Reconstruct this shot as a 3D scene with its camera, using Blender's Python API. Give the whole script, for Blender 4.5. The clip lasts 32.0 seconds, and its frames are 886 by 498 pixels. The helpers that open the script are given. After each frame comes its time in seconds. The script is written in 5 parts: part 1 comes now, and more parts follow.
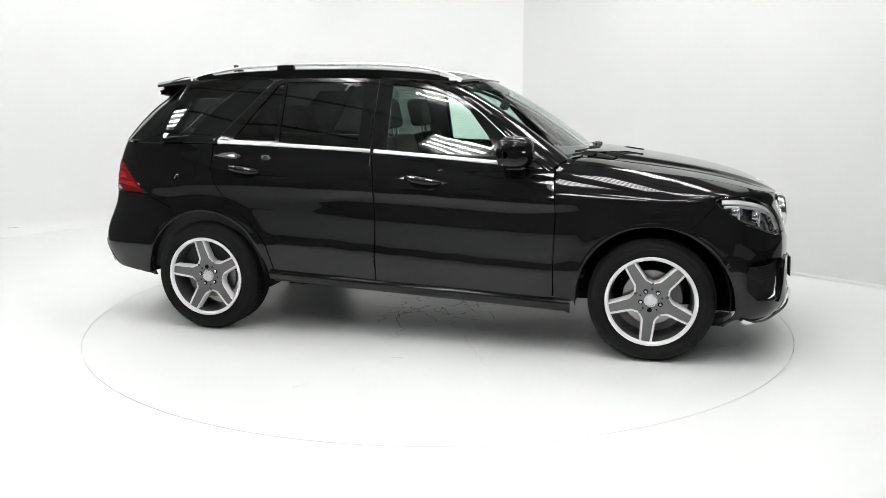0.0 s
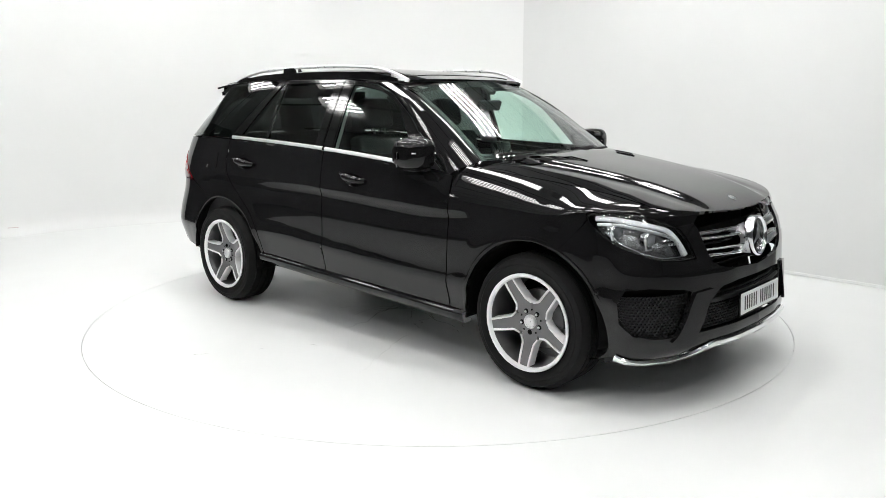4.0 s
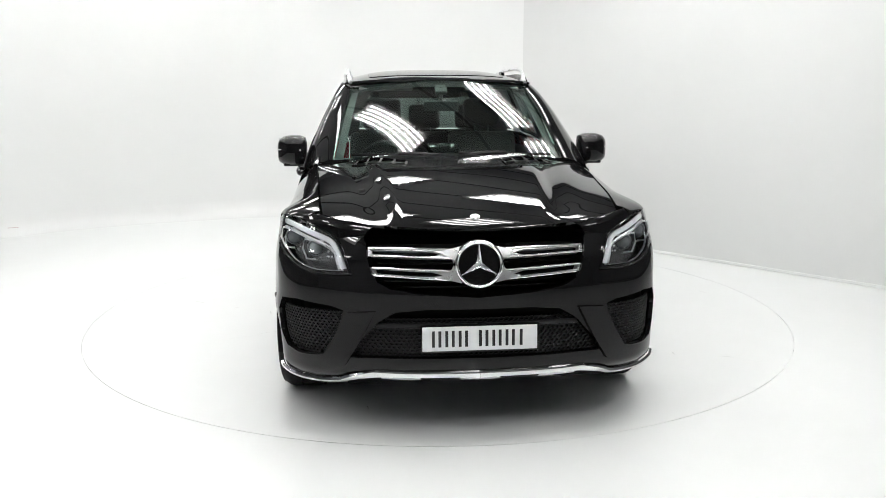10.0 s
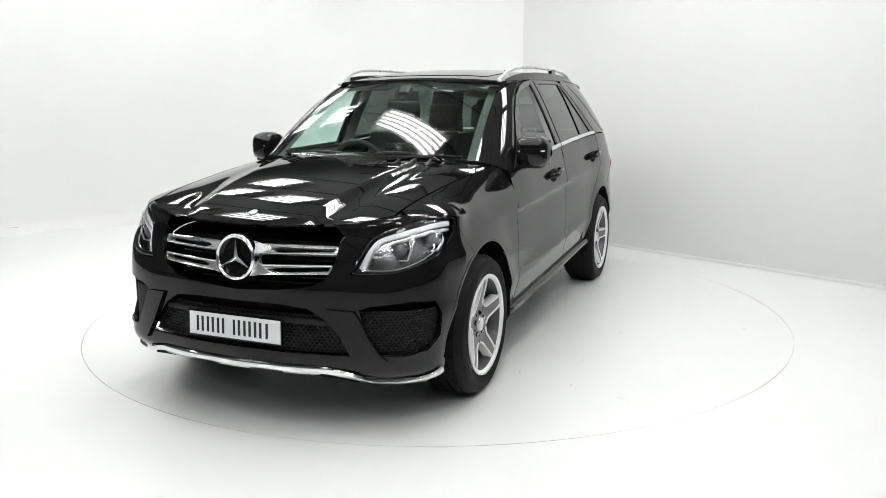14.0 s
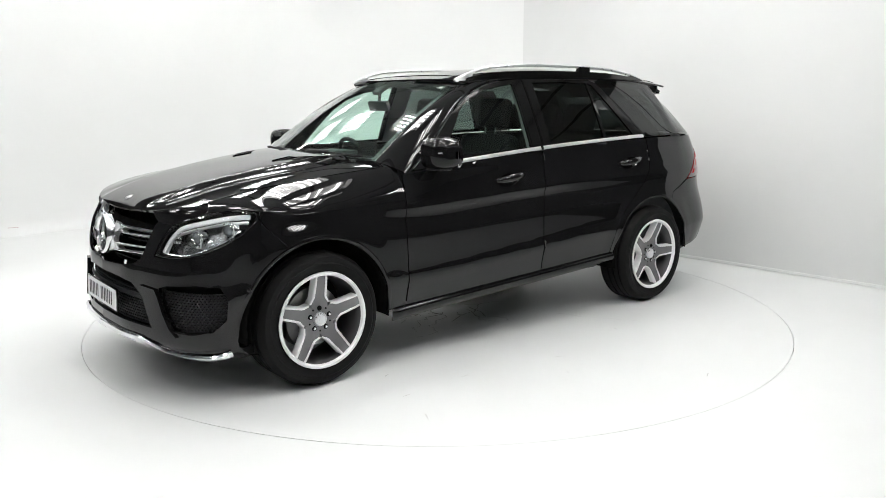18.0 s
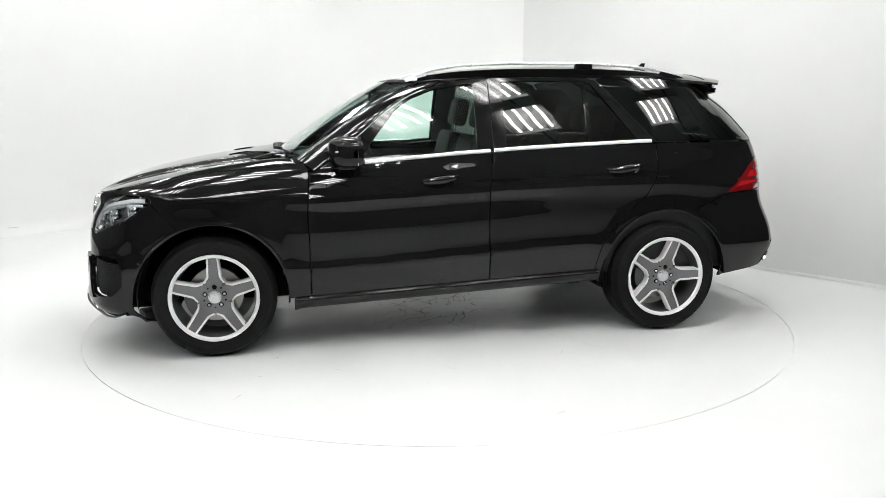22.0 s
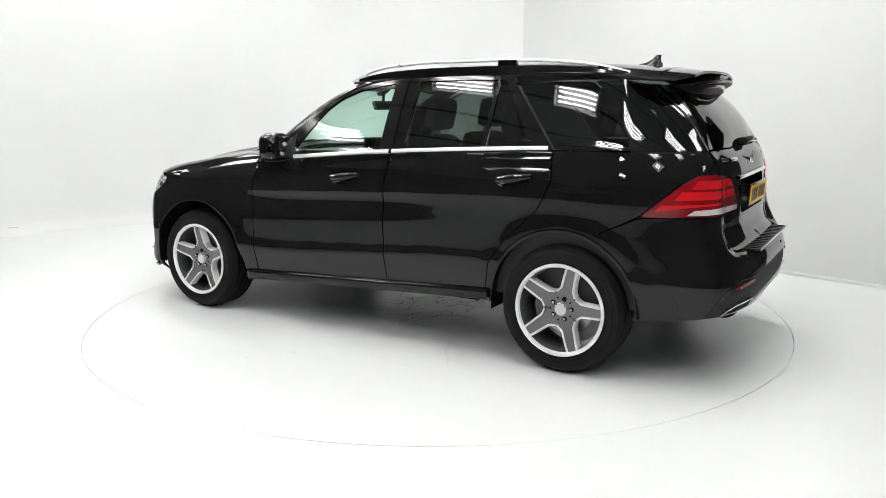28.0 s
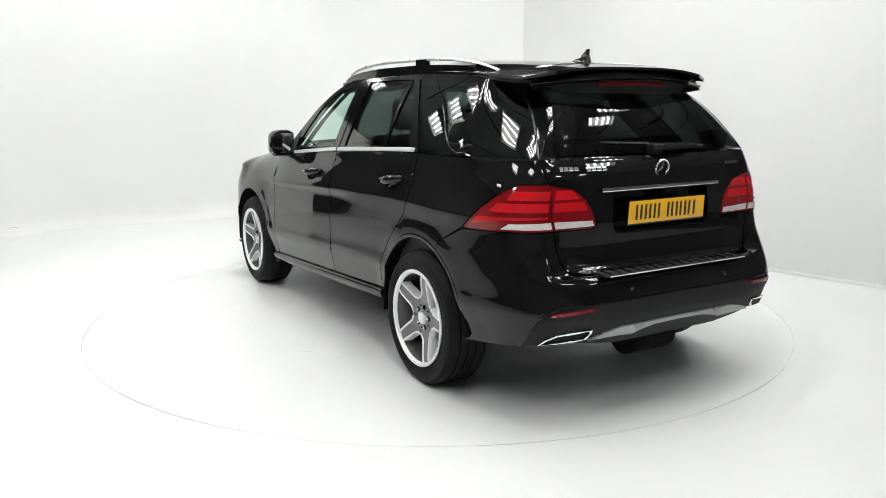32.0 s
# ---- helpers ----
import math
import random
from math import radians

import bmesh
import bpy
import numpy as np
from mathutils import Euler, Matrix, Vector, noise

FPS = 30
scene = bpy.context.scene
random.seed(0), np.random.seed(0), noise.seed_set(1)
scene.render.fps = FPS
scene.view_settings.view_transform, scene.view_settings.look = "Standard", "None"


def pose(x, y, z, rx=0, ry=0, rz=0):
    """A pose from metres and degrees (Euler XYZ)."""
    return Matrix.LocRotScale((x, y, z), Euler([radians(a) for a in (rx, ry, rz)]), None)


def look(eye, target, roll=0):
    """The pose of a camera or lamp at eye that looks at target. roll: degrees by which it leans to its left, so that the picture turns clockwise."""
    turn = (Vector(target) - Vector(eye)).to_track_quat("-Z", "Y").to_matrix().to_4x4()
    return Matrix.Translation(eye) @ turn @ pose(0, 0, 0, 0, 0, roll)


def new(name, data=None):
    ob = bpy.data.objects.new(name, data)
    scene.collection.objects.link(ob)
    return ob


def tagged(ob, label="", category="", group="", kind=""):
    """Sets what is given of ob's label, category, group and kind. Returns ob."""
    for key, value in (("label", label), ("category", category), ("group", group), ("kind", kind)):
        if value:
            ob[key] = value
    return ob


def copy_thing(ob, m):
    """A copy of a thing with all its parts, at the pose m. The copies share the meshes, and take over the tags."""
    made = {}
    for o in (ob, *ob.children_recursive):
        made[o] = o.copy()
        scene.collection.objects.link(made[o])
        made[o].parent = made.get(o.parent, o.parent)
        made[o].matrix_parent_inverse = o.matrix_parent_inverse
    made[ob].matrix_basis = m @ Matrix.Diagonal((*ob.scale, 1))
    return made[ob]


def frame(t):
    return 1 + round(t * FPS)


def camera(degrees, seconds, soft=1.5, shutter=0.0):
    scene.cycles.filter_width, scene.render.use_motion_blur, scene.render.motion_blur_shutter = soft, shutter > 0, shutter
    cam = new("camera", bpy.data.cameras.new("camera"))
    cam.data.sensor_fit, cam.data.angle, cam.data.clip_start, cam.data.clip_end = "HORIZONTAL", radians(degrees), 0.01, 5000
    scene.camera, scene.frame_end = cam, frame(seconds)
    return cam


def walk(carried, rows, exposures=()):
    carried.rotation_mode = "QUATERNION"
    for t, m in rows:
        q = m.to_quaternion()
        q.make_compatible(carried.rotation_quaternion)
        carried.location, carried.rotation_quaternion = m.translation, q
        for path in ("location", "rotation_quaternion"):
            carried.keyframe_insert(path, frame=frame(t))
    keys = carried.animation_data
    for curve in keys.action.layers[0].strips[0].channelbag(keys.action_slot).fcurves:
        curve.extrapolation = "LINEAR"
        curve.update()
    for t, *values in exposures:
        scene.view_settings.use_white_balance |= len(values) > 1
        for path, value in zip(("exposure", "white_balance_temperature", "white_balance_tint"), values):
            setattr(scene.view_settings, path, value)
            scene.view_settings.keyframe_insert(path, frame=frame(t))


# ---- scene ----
cam = camera(59.06, 32.0, soft=0.65)
EYE = Vector((0, -5.775, 1.5275))
AHEAD = Vector((0.00606, 0.98267, -0.18528))
SHOT = look(EYE, EYE + AHEAD, -0.21)
walk(cam, [(0, SHOT), (32, SHOT)], exposures=[(0, 0.0), (32, 0.0)])


# ---- world and light ----
world = bpy.data.worlds.new("world")
scene.world = world
world.use_nodes = True
world.node_tree.nodes["Background"].inputs[0].default_value = (0.9, 0.95, 1, 1)
world.node_tree.nodes["Background"].inputs[1].default_value = 0.02
TUBE_POWER = 34.5


# ---- materials ----
def material(name, colour, rough=0.5, metal=0.0, spec=0.5, coat=0.0, grain=0.0, grain_size=40.0, bump=0.0, emit=0.0):
    m = bpy.data.materials.new(name)
    m.use_nodes = True
    n, l = m.node_tree.nodes, m.node_tree.links
    b = n["Principled BSDF"]
    b.inputs["Base Color"].default_value = (*colour, 1)
    b.inputs["Roughness"].default_value = rough
    b.inputs["Metallic"].default_value = metal
    b.inputs["Specular IOR Level"].default_value = spec
    b.inputs["Coat Weight"].default_value = coat
    b.inputs["Coat Roughness"].default_value = 0.02
    b.inputs["Coat IOR"].default_value = 1.44
    if emit:
        b.inputs["Emission Color"].default_value = (*colour, 1)
        b.inputs["Emission Strength"].default_value = emit
    if grain or bump:
        co = n.new("ShaderNodeTexCoord")
        fine, broad = n.new("ShaderNodeTexNoise"), n.new("ShaderNodeTexNoise")
        fine.inputs["Scale"].default_value, fine.inputs["Detail"].default_value = grain_size, 5
        broad.inputs["Scale"].default_value, broad.inputs["Detail"].default_value = grain_size / 14, 4
        for t in (fine, broad):
            l.new(co.outputs["Object"], t.inputs["Vector"])
        both = n.new("ShaderNodeMath")
        both.operation = "ADD"
        l.new(fine.outputs["Fac"], both.inputs[0])
        l.new(broad.outputs["Fac"], both.inputs[1])
        if grain:
            ramp = n.new("ShaderNodeMapRange")
            ramp.inputs["From Min"].default_value, ramp.inputs["From Max"].default_value = 0.6, 1.4
            ramp.inputs["To Min"].default_value, ramp.inputs["To Max"].default_value = 1 - grain, 1 + grain
            l.new(both.outputs[0], ramp.inputs["Value"])
            mul = n.new("ShaderNodeVectorMath")
            mul.operation = "SCALE"
            mul.inputs[0].default_value = colour
            l.new(ramp.outputs[0], mul.inputs["Scale"])
            l.new(mul.outputs[0], b.inputs["Base Color"])
            r2 = n.new("ShaderNodeMapRange")
            r2.inputs["From Min"].default_value, r2.inputs["From Max"].default_value = 0.6, 1.4
            r2.inputs["To Min"].default_value, r2.inputs["To Max"].default_value = max(0, rough * (1 - grain)), min(1, rough * (1 + grain))
            l.new(both.outputs[0], r2.inputs["Value"])
            l.new(r2.outputs[0], b.inputs["Roughness"])
        if bump:
            bp = n.new("ShaderNodeBump")
            bp.inputs["Strength"].default_value, bp.inputs["Distance"].default_value = 1.0, bump
            l.new(fine.outputs["Fac"], bp.inputs["Height"])
            l.new(bp.outputs[0], b.inputs["Normal"])
    return m


def pane_material(name, tint, ior=1.5, rough=0.0):
    """Thin glass: tinted straight-through light and a mirror whose gloss follows Fresnel."""
    m = bpy.data.materials.new(name)
    m.use_nodes = True
    n, l = m.node_tree.nodes, m.node_tree.links
    n.remove(n["Principled BSDF"])
    clear, gloss, mix, fr = n.new("ShaderNodeBsdfTransparent"), n.new("ShaderNodeBsdfGlossy"), n.new("ShaderNodeMixShader"), n.new("ShaderNodeLayerWeight")
    power, scale = n.new("ShaderNodeMath"), n.new("ShaderNodeMath")
    power.operation, scale.operation = "POWER", "MULTIPLY_ADD"
    power.inputs[1].default_value, scale.inputs[1].default_value, scale.inputs[2].default_value = 5.0, 0.94, ((ior - 1) / (ior + 1)) ** 2 * 1.6
    clear.inputs["Color"].default_value = (*tint, 1)
    gloss.inputs["Roughness"].default_value = rough
    gloss.inputs["Color"].default_value = (1, 1, 1, 1)
    fr.inputs["Blend"].default_value = 0.5
    l.new(fr.outputs["Facing"], power.inputs[0])
    l.new(power.outputs[0], scale.inputs[0])
    l.new(scale.outputs[0], mix.inputs[0])
    l.new(clear.outputs[0], mix.inputs[1])
    l.new(gloss.outputs[0], mix.inputs[2])
    l.new(mix.outputs[0], n["Material Output"].inputs["Surface"])
    return m


PAINT = material("black_paint", (0.0062, 0.0062, 0.0066), rough=0.4, spec=0.0, coat=1.0)
PLASTIC = material("black_plastic", (0.010, 0.010, 0.011), rough=0.5, spec=0.3, grain=0.15, grain_size=300, bump=0.0004)
GLOSS = material("gloss_black_trim", (0.004, 0.004, 0.004), rough=0.08)
DARK = material("dark_underbody", (0.005, 0.005, 0.005), rough=0.8, spec=0.1, grain=0.3, grain_size=30)
RUBBER = material("tyre_rubber", (0.0055, 0.0055, 0.0055), rough=0.65, spec=0.2, grain=0.2, grain_size=120, bump=0.0005)
CHROME = material("chrome", (0.86, 0.87, 0.88), rough=0.12, metal=1.0)
SATIN = material("satin_aluminium", (0.72, 0.73, 0.74), rough=0.28, metal=0.8, grain=0.06, grain_size=200)
SILVER = material("silver_trim_paint", (0.36, 0.365, 0.37), rough=0.3, metal=0.4)
RIM_FACE = material("machined_rim", (0.84, 0.84, 0.845), rough=0.35, metal=0.05, grain=0.05, grain_size=300)
RIM_GREY = material("grey_rim_paint", (0.17, 0.17, 0.174), rough=0.35, metal=0.4, grain=0.08, grain_size=200)
BARREL = material("dark_rim_barrel", (0.10, 0.10, 0.103), rough=0.3, metal=0.5, grain=0.08, grain_size=200)
WAIST = material("brushed_chrome", (0.86, 0.87, 0.88), rough=0.3, metal=0.6)
DISC = material("brake_disc_steel", (0.36, 0.35, 0.34), rough=0.35, metal=1.0, grain=0.2, grain_size=90)
CLEAR = pane_material("clear_green_glass", (0.77, 0.93, 0.86))
TINTED = pane_material("privacy_glass", (0.10, 0.12, 0.113))
LENS = pane_material("lamp_lens", (0.9, 0.92, 0.93))
RED_LENS = material("red_lens", (0.52, 0.008, 0.012), rough=0.12, coat=1.0)
RED_DARK = material("dark_red_lens", (0.19, 0.003, 0.006), rough=0.15, coat=1.0)
WHITE_LENS = material("clear_ribbed_lens", (0.62, 0.6, 0.6), rough=0.2, coat=1.0, grain=0.2, grain_size=150)
LAMP_IN = material("lamp_housing_silver", (0.32, 0.325, 0.33), rough=0.25, metal=0.8)
GUIDE = material("white_light_guide", (0.9, 0.91, 0.92), rough=0.25, coat=0.5)
LENS_BALL = material("projector_glass", (0.16, 0.17, 0.18), rough=0.05, coat=1.0)
LEATHER = material("black_leather", (0.016, 0.016, 0.017), rough=0.65, spec=0.2, grain=0.2, grain_size=120, bump=0.0008)
TRIM_IN = material("interior_plastic", (0.025, 0.026, 0.027), rough=0.6, grain=0.15, grain_size=150)
LINING = material("grey_headliner", (0.25, 0.25, 0.25), rough=0.9, grain=0.1, grain_size=80)
PLATE_W = material("white_plate", (0.82, 0.83, 0.84), rough=0.35, grain=0.03, grain_size=60)
PLATE_Y = material("yellow_plate", (0.85, 0.46, 0.02), rough=0.35, grain=0.03, grain_size=60)
INK = material("black_characters", (0.01, 0.01, 0.012), rough=0.4)
PANEL = material("white_wall_panel", (0.60, 0.611, 0.607), rough=0.6, grain=0.015, grain_size=2)
FLOOR = material("white_studio_floor", (0.715, 0.732, 0.727), rough=0.3, spec=0.3, grain=0.02, grain_size=3)
WALL = material("white_studio_wall", (0.705, 0.716, 0.711), rough=0.75, grain=0.015, grain_size=2)
HALL = material("grey_hall_wall", (0.13, 0.132, 0.135), rough=0.8, grain=0.2, grain_size=2)
HALL_FLOOR = material("grey_concrete", (0.09, 0.09, 0.088), rough=0.6, grain=0.2, grain_size=3)
CEIL = material("pale_ceiling", (0.40, 0.405, 0.405), rough=0.8, grain=0.08, grain_size=4)
HOUSING_DARK = material("dark_joint", (0.03, 0.03, 0.03), rough=0.6)
SEAM = material("dark_floor_seam", (0.14, 0.14, 0.14), rough=0.7)
CRACK = material("dark_paint_crack", (0.16, 0.16, 0.155), rough=0.8, grain=0.3, grain_size=60)
PINK = material("reddish_scuff", (0.42, 0.30, 0.29), rough=0.7)
SCUFF = material("grey_scuff", (0.47, 0.47, 0.46), rough=0.7, grain=0.2, grain_size=60)
TUBE = material("fluorescent_tube", (1.0, 0.99, 0.978), emit=TUBE_POWER)
HOUSING = material("lamp_housing", (0.35, 0.35, 0.35), rough=0.5)


# ---- mesh helpers ----
def mesh_of(bm, name, smooth=True):
    me = bpy.data.meshes.new(name)
    bm.to_mesh(me)
    bm.free()
    if smooth:
        me.polygons.foreach_set("use_smooth", [True] * len(me.polygons))
    return me


def part(name, bm, mat, parent=None, label="", smooth=True, sharp=40):
    """Links a bmesh as one mesh object, under a thing or part."""
    me = mesh_of(bm, name, smooth)
    if smooth and sharp:
        me.set_sharp_from_angle(angle=radians(sharp))
    ob = new(name, me)
    me.materials.append(mat)
    ob.parent = parent
    if label:
        tagged(ob, label)
    return ob


def empty(name, parent=None):
    ob = new(name)
    ob.parent = parent
    return ob


def box(bm, size, m=None, bevel=0.0, segs=2):
    r = bmesh.ops.create_cube(bm, size=1.0, matrix=(m or Matrix()) @ Matrix.Diagonal((*size, 1)))
    if bevel:
        edges = {e for v in r["verts"] for e in v.link_edges}
        bmesh.ops.bevel(bm, geom=list(edges), offset=bevel, segments=segs, affect="EDGES", profile=0.6)
    return bm


def tube_along(bm, pts, radius, sides=10, closed=False, flat=1.0, up=Vector((0, 0, 1))):
    """A round bar swept along points; flat squashes it along up."""
    pts = [Vector(p) for p in pts]
    n = len(pts)
    rings = []
    for i, p in enumerate(pts):
        a = pts[(i - 1) % n] if (closed or i) else p
        b = pts[(i + 1) % n] if (closed or i < n - 1) else p
        d = (b - a).normalized()
        side = d.cross(up)
        side = side.normalized() if side.length > 1e-5 else Vector((1, 0, 0))
        top = side.cross(d).normalized()
        r = radius[i] if isinstance(radius, (list, tuple)) else radius
        rings.append([bm.verts.new(p + side * (math.cos(2 * math.pi * k / sides) * r) + top * (math.sin(2 * math.pi * k / sides) * r * flat)) for k in range(sides)])
    for i in range(n if closed else n - 1):
        a, b = rings[i], rings[(i + 1) % n]
        for k in range(sides):
            bm.faces.new((a[k], a[(k + 1) % sides], b[(k + 1) % sides], b[k]))
    if not closed:
        bm.faces.new(rings[0][::-1])
        bm.faces.new(rings[-1])
    return bm


def revolve(bm, profile, n=64, axis="y", m=None):
    """Turns (radius, along) pairs about an axis."""
    m = m or Matrix()
    rings = []
    for r, a in profile:
        ring = []
        for k in range(n):
            t = 2 * math.pi * k / n
            v = Vector((r * math.cos(t), a, r * math.sin(t))) if axis == "y" else Vector((r * math.cos(t), r * math.sin(t), a)) if axis == "z" else Vector((a, r * math.cos(t), r * math.sin(t)))
            ring.append(bm.verts.new(m @ v))
        rings.append(ring)
    for a, b in zip(rings, rings[1:]):
        for k in range(n):
            bm.faces.new((a[k], a[(k + 1) % n], b[(k + 1) % n], b[k]))
    return bm


def loft(bm, curves):
    """A grid between rows of equally many points."""
    rows = [[bm.verts.new(p) for p in c] for c in curves]
    for a, b in zip(rows, rows[1:]):
        for i in range(len(a) - 1):
            bm.faces.new((a[i], a[i + 1], b[i + 1], b[i]))
    return bm


def thicken(bm, t):
    bmesh.ops.recalc_face_normals(bm, faces=bm.faces)
    bmesh.ops.solidify(bm, geom=bm.faces[:], thickness=t)
    return bm


def mirrored(bm):
    """Adds the other half across y = 0."""
    geom = bm.verts[:] + bm.edges[:] + bm.faces[:]
    r = bmesh.ops.duplicate(bm, geom=geom)
    vs = [v for v in r["geom"] if isinstance(v, bmesh.types.BMVert)]
    nl = bm.verts.layers.float_vector.get("n")
    for v in vs:
        v.co.y = -v.co.y
        if nl:
            v[nl] = v[nl] * Vector((1, -1, 1))
    bmesh.ops.reverse_faces(bm, faces=[f for f in r["geom"] if isinstance(f, bmesh.types.BMFace)])
    bmesh.ops.remove_doubles(bm, verts=bm.verts, dist=0.0004)
    return bm


def flip(bm):
    for v in bm.verts:
        v.co.y = -v.co.y
    bmesh.ops.reverse_faces(bm, faces=bm.faces)
    return bm


# ---- smooth curves ----
def curve(xs, ys):
    """A smooth curve through the given pairs that does not overshoot (monotone cubic)."""
    xs, ys = np.array(xs, float), np.array(ys, float)
    if xs[0] > xs[-1]:
        xs, ys = xs[::-1], ys[::-1]
    h, d = np.diff(xs), np.diff(ys) / np.diff(xs)
    m = np.zeros(len(xs))
    m[0], m[-1] = d[0], d[-1]
    for i in range(1, len(xs) - 1):
        if d[i - 1] * d[i] > 0:
            w1, w2 = 2 * h[i] + h[i - 1], h[i] + 2 * h[i - 1]
            m[i] = (w1 + w2) / (w1 / d[i - 1] + w2 / d[i])

    def f(x):
        x = np.clip(np.asarray(x, float), xs[0], xs[-1])
        i = np.clip(np.searchsorted(xs, x) - 1, 0, len(xs) - 2)
        t = (x - xs[i]) / h[i]
        return ys[i] * (2 * t**3 - 3 * t**2 + 1) + m[i] * h[i] * (t**3 - 2 * t**2 + t) + ys[i + 1] * (3 * t**2 - 2 * t**3) + m[i + 1] * h[i] * (t**3 - t**2)

    return f


def smooth(a, b, x):
    t = np.clip((np.asarray(x, float) - a) / (b - a), 0, 1)
    return t * t * (3 - 2 * t)


# ---- the car's skin: s runs from the nose (-2.96) along the flank, where s = -x, to the tail (3.15) ----
KNOT_S = [-2.96, -2.71, -2.50, -2.31, -2.12, -1.93, -1.75, -1.46, -1.0, -0.5, 0, 0.5, 1.0, 1.46, 1.8, 1.95, 2.11, 2.28, 2.48, 2.68, 2.9, 3.15]
KNOT_X = [2.315, 2.302, 2.264, 2.209, 2.112, 1.955, 1.765, 1.46, 1.0, 0.5, 0, -0.5, -1.0, -1.46, -1.8, -1.96, -2.145, -2.315, -2.41, -2.447, -2.459, -2.46]
KNOT_Y = [0, 0.25, 0.455, 0.655, 0.832, 0.934, 0.959, 0.965, 0.957, 0.955, 0.957, 0.957, 0.955, 0.965, 0.957, 0.945, 0.915, 0.845, 0.70, 0.50, 0.25, 0]
base_x, base_y = curve(KNOT_S, KNOT_X), curve(KNOT_S, KNOT_Y)
nose_shift = curve([0.18, 0.25, 0.32, 0.42, 0.55, 0.70, 0.82, 0.90, 0.97, 1.05, 1.2], [-0.16, -0.06, 0.008, 0, -0.012, -0.02, -0.045, -0.08, -0.122, -0.22, -0.5])
tail_shift = curve([0.18, 0.25, 0.32, 0.42, 0.52, 0.62, 0.70, 0.76, 0.85, 1.0, 1.1, 1.17, 1.23, 1.3, 1.4, 1.5, 1.6, 1.68],
                   [0.27, 0.20, 0.12, 0.05, 0.025, 0.032, 0.058, 0.088, 0.128, 0.158, 0.168, 0.184, 0.21, 0.245, 0.293, 0.35, 0.43, 0.49])
shelf = curve([0.2, 1.15, 1.19, 1.225, 1.26, 1.40, 1.7], [0, 0, 0.012, 0.032, 0.026, 0, 0])
flank = curve([0.18, 0.26, 0.34, 0.42, 0.50, 0.545, 0.56, 0.58, 0.63, 0.66, 0.74, 0.80, 0.84, 0.90, 0.96, 0.985, 1.05, 1.12, 1.18, 1.22, 1.3, 1.4, 1.5, 1.6, 1.68],
              [-0.095, -0.062, -0.043, -0.031, -0.014, -0.003, -0.0005, -0.0012, -0.0052, -0.0062, -0.0066, -0.0068, -0.0072, -0.0068, -0.0035, -0.002, -0.015, -0.034, -0.053, -0.064, -0.099, -0.147, -0.198, -0.255, -0.307])
groove = curve([0.2, 0.78, 0.82, 0.88, 0.935, 0.95, 0.972, 0.985, 1.0, 1.7], [0, 0, 0.0008, 0.0045, 0.0085, 0.0082, 0.002, 0.0003, 0, 0])
nose_on = curve([-3, -2.12, -1.93, -1.75, -1.46, 0], [1, 1, 0.8, 0.45, 0.0, 0])
tail_on = curve([0, 1.46, 1.8, 1.95, 2.11, 2.28, 3.2], [0, 0.0, 0.25, 0.5, 0.8, 1, 1])
corner = curve([-3, -2.5, -1.9, 0, 1.8, 2.1, 2.3, 2.6, 3.2], [0.0, 0.35, 1, 1, 1.0, 1.1, 1.1, 0.75, 0.0])
belt = curve([2.4, 1.2, 0.9, 0.5, 0, -0.5, -1.0, -1.33, -1.8, -2.6], [1.09, 1.11, 1.13, 1.158, 1.197, 1.228, 1.25, 1.262, 1.265, 1.265])
eave = curve([1.0, 0.3, 0, -0.5, -1.0, -1.5, -2.0, -2.6], [1.63, 1.645, 1.665, 1.69, 1.695, 1.678, 1.64, 1.60])
crease_high = curve([3, 1.7, 1.3, 0.9, 0, -0.8, -1.4, -1.7, -3], [0.99, 0.99, 0.93, 0.93, 0.962, 0.992, 1.0, 0.99, 0.99])
crease_low = curve([3, 1.6, 0.9, 0, -0.9, -1.6, -3], [0.56, 0.56, 0.505, 0.55, 0.60, 0.56, 0.56])
ledge = curve([0.68, 0.712, 0.74, 0.80, 0.9, 1.0, 1.7], [0, 0.004, 0.065, 0.06, 0.035, 0.02, 0.02])
WHEELS = ((1.4575, 0.37), (-1.4575, 0.37))
ARCH = 0.444


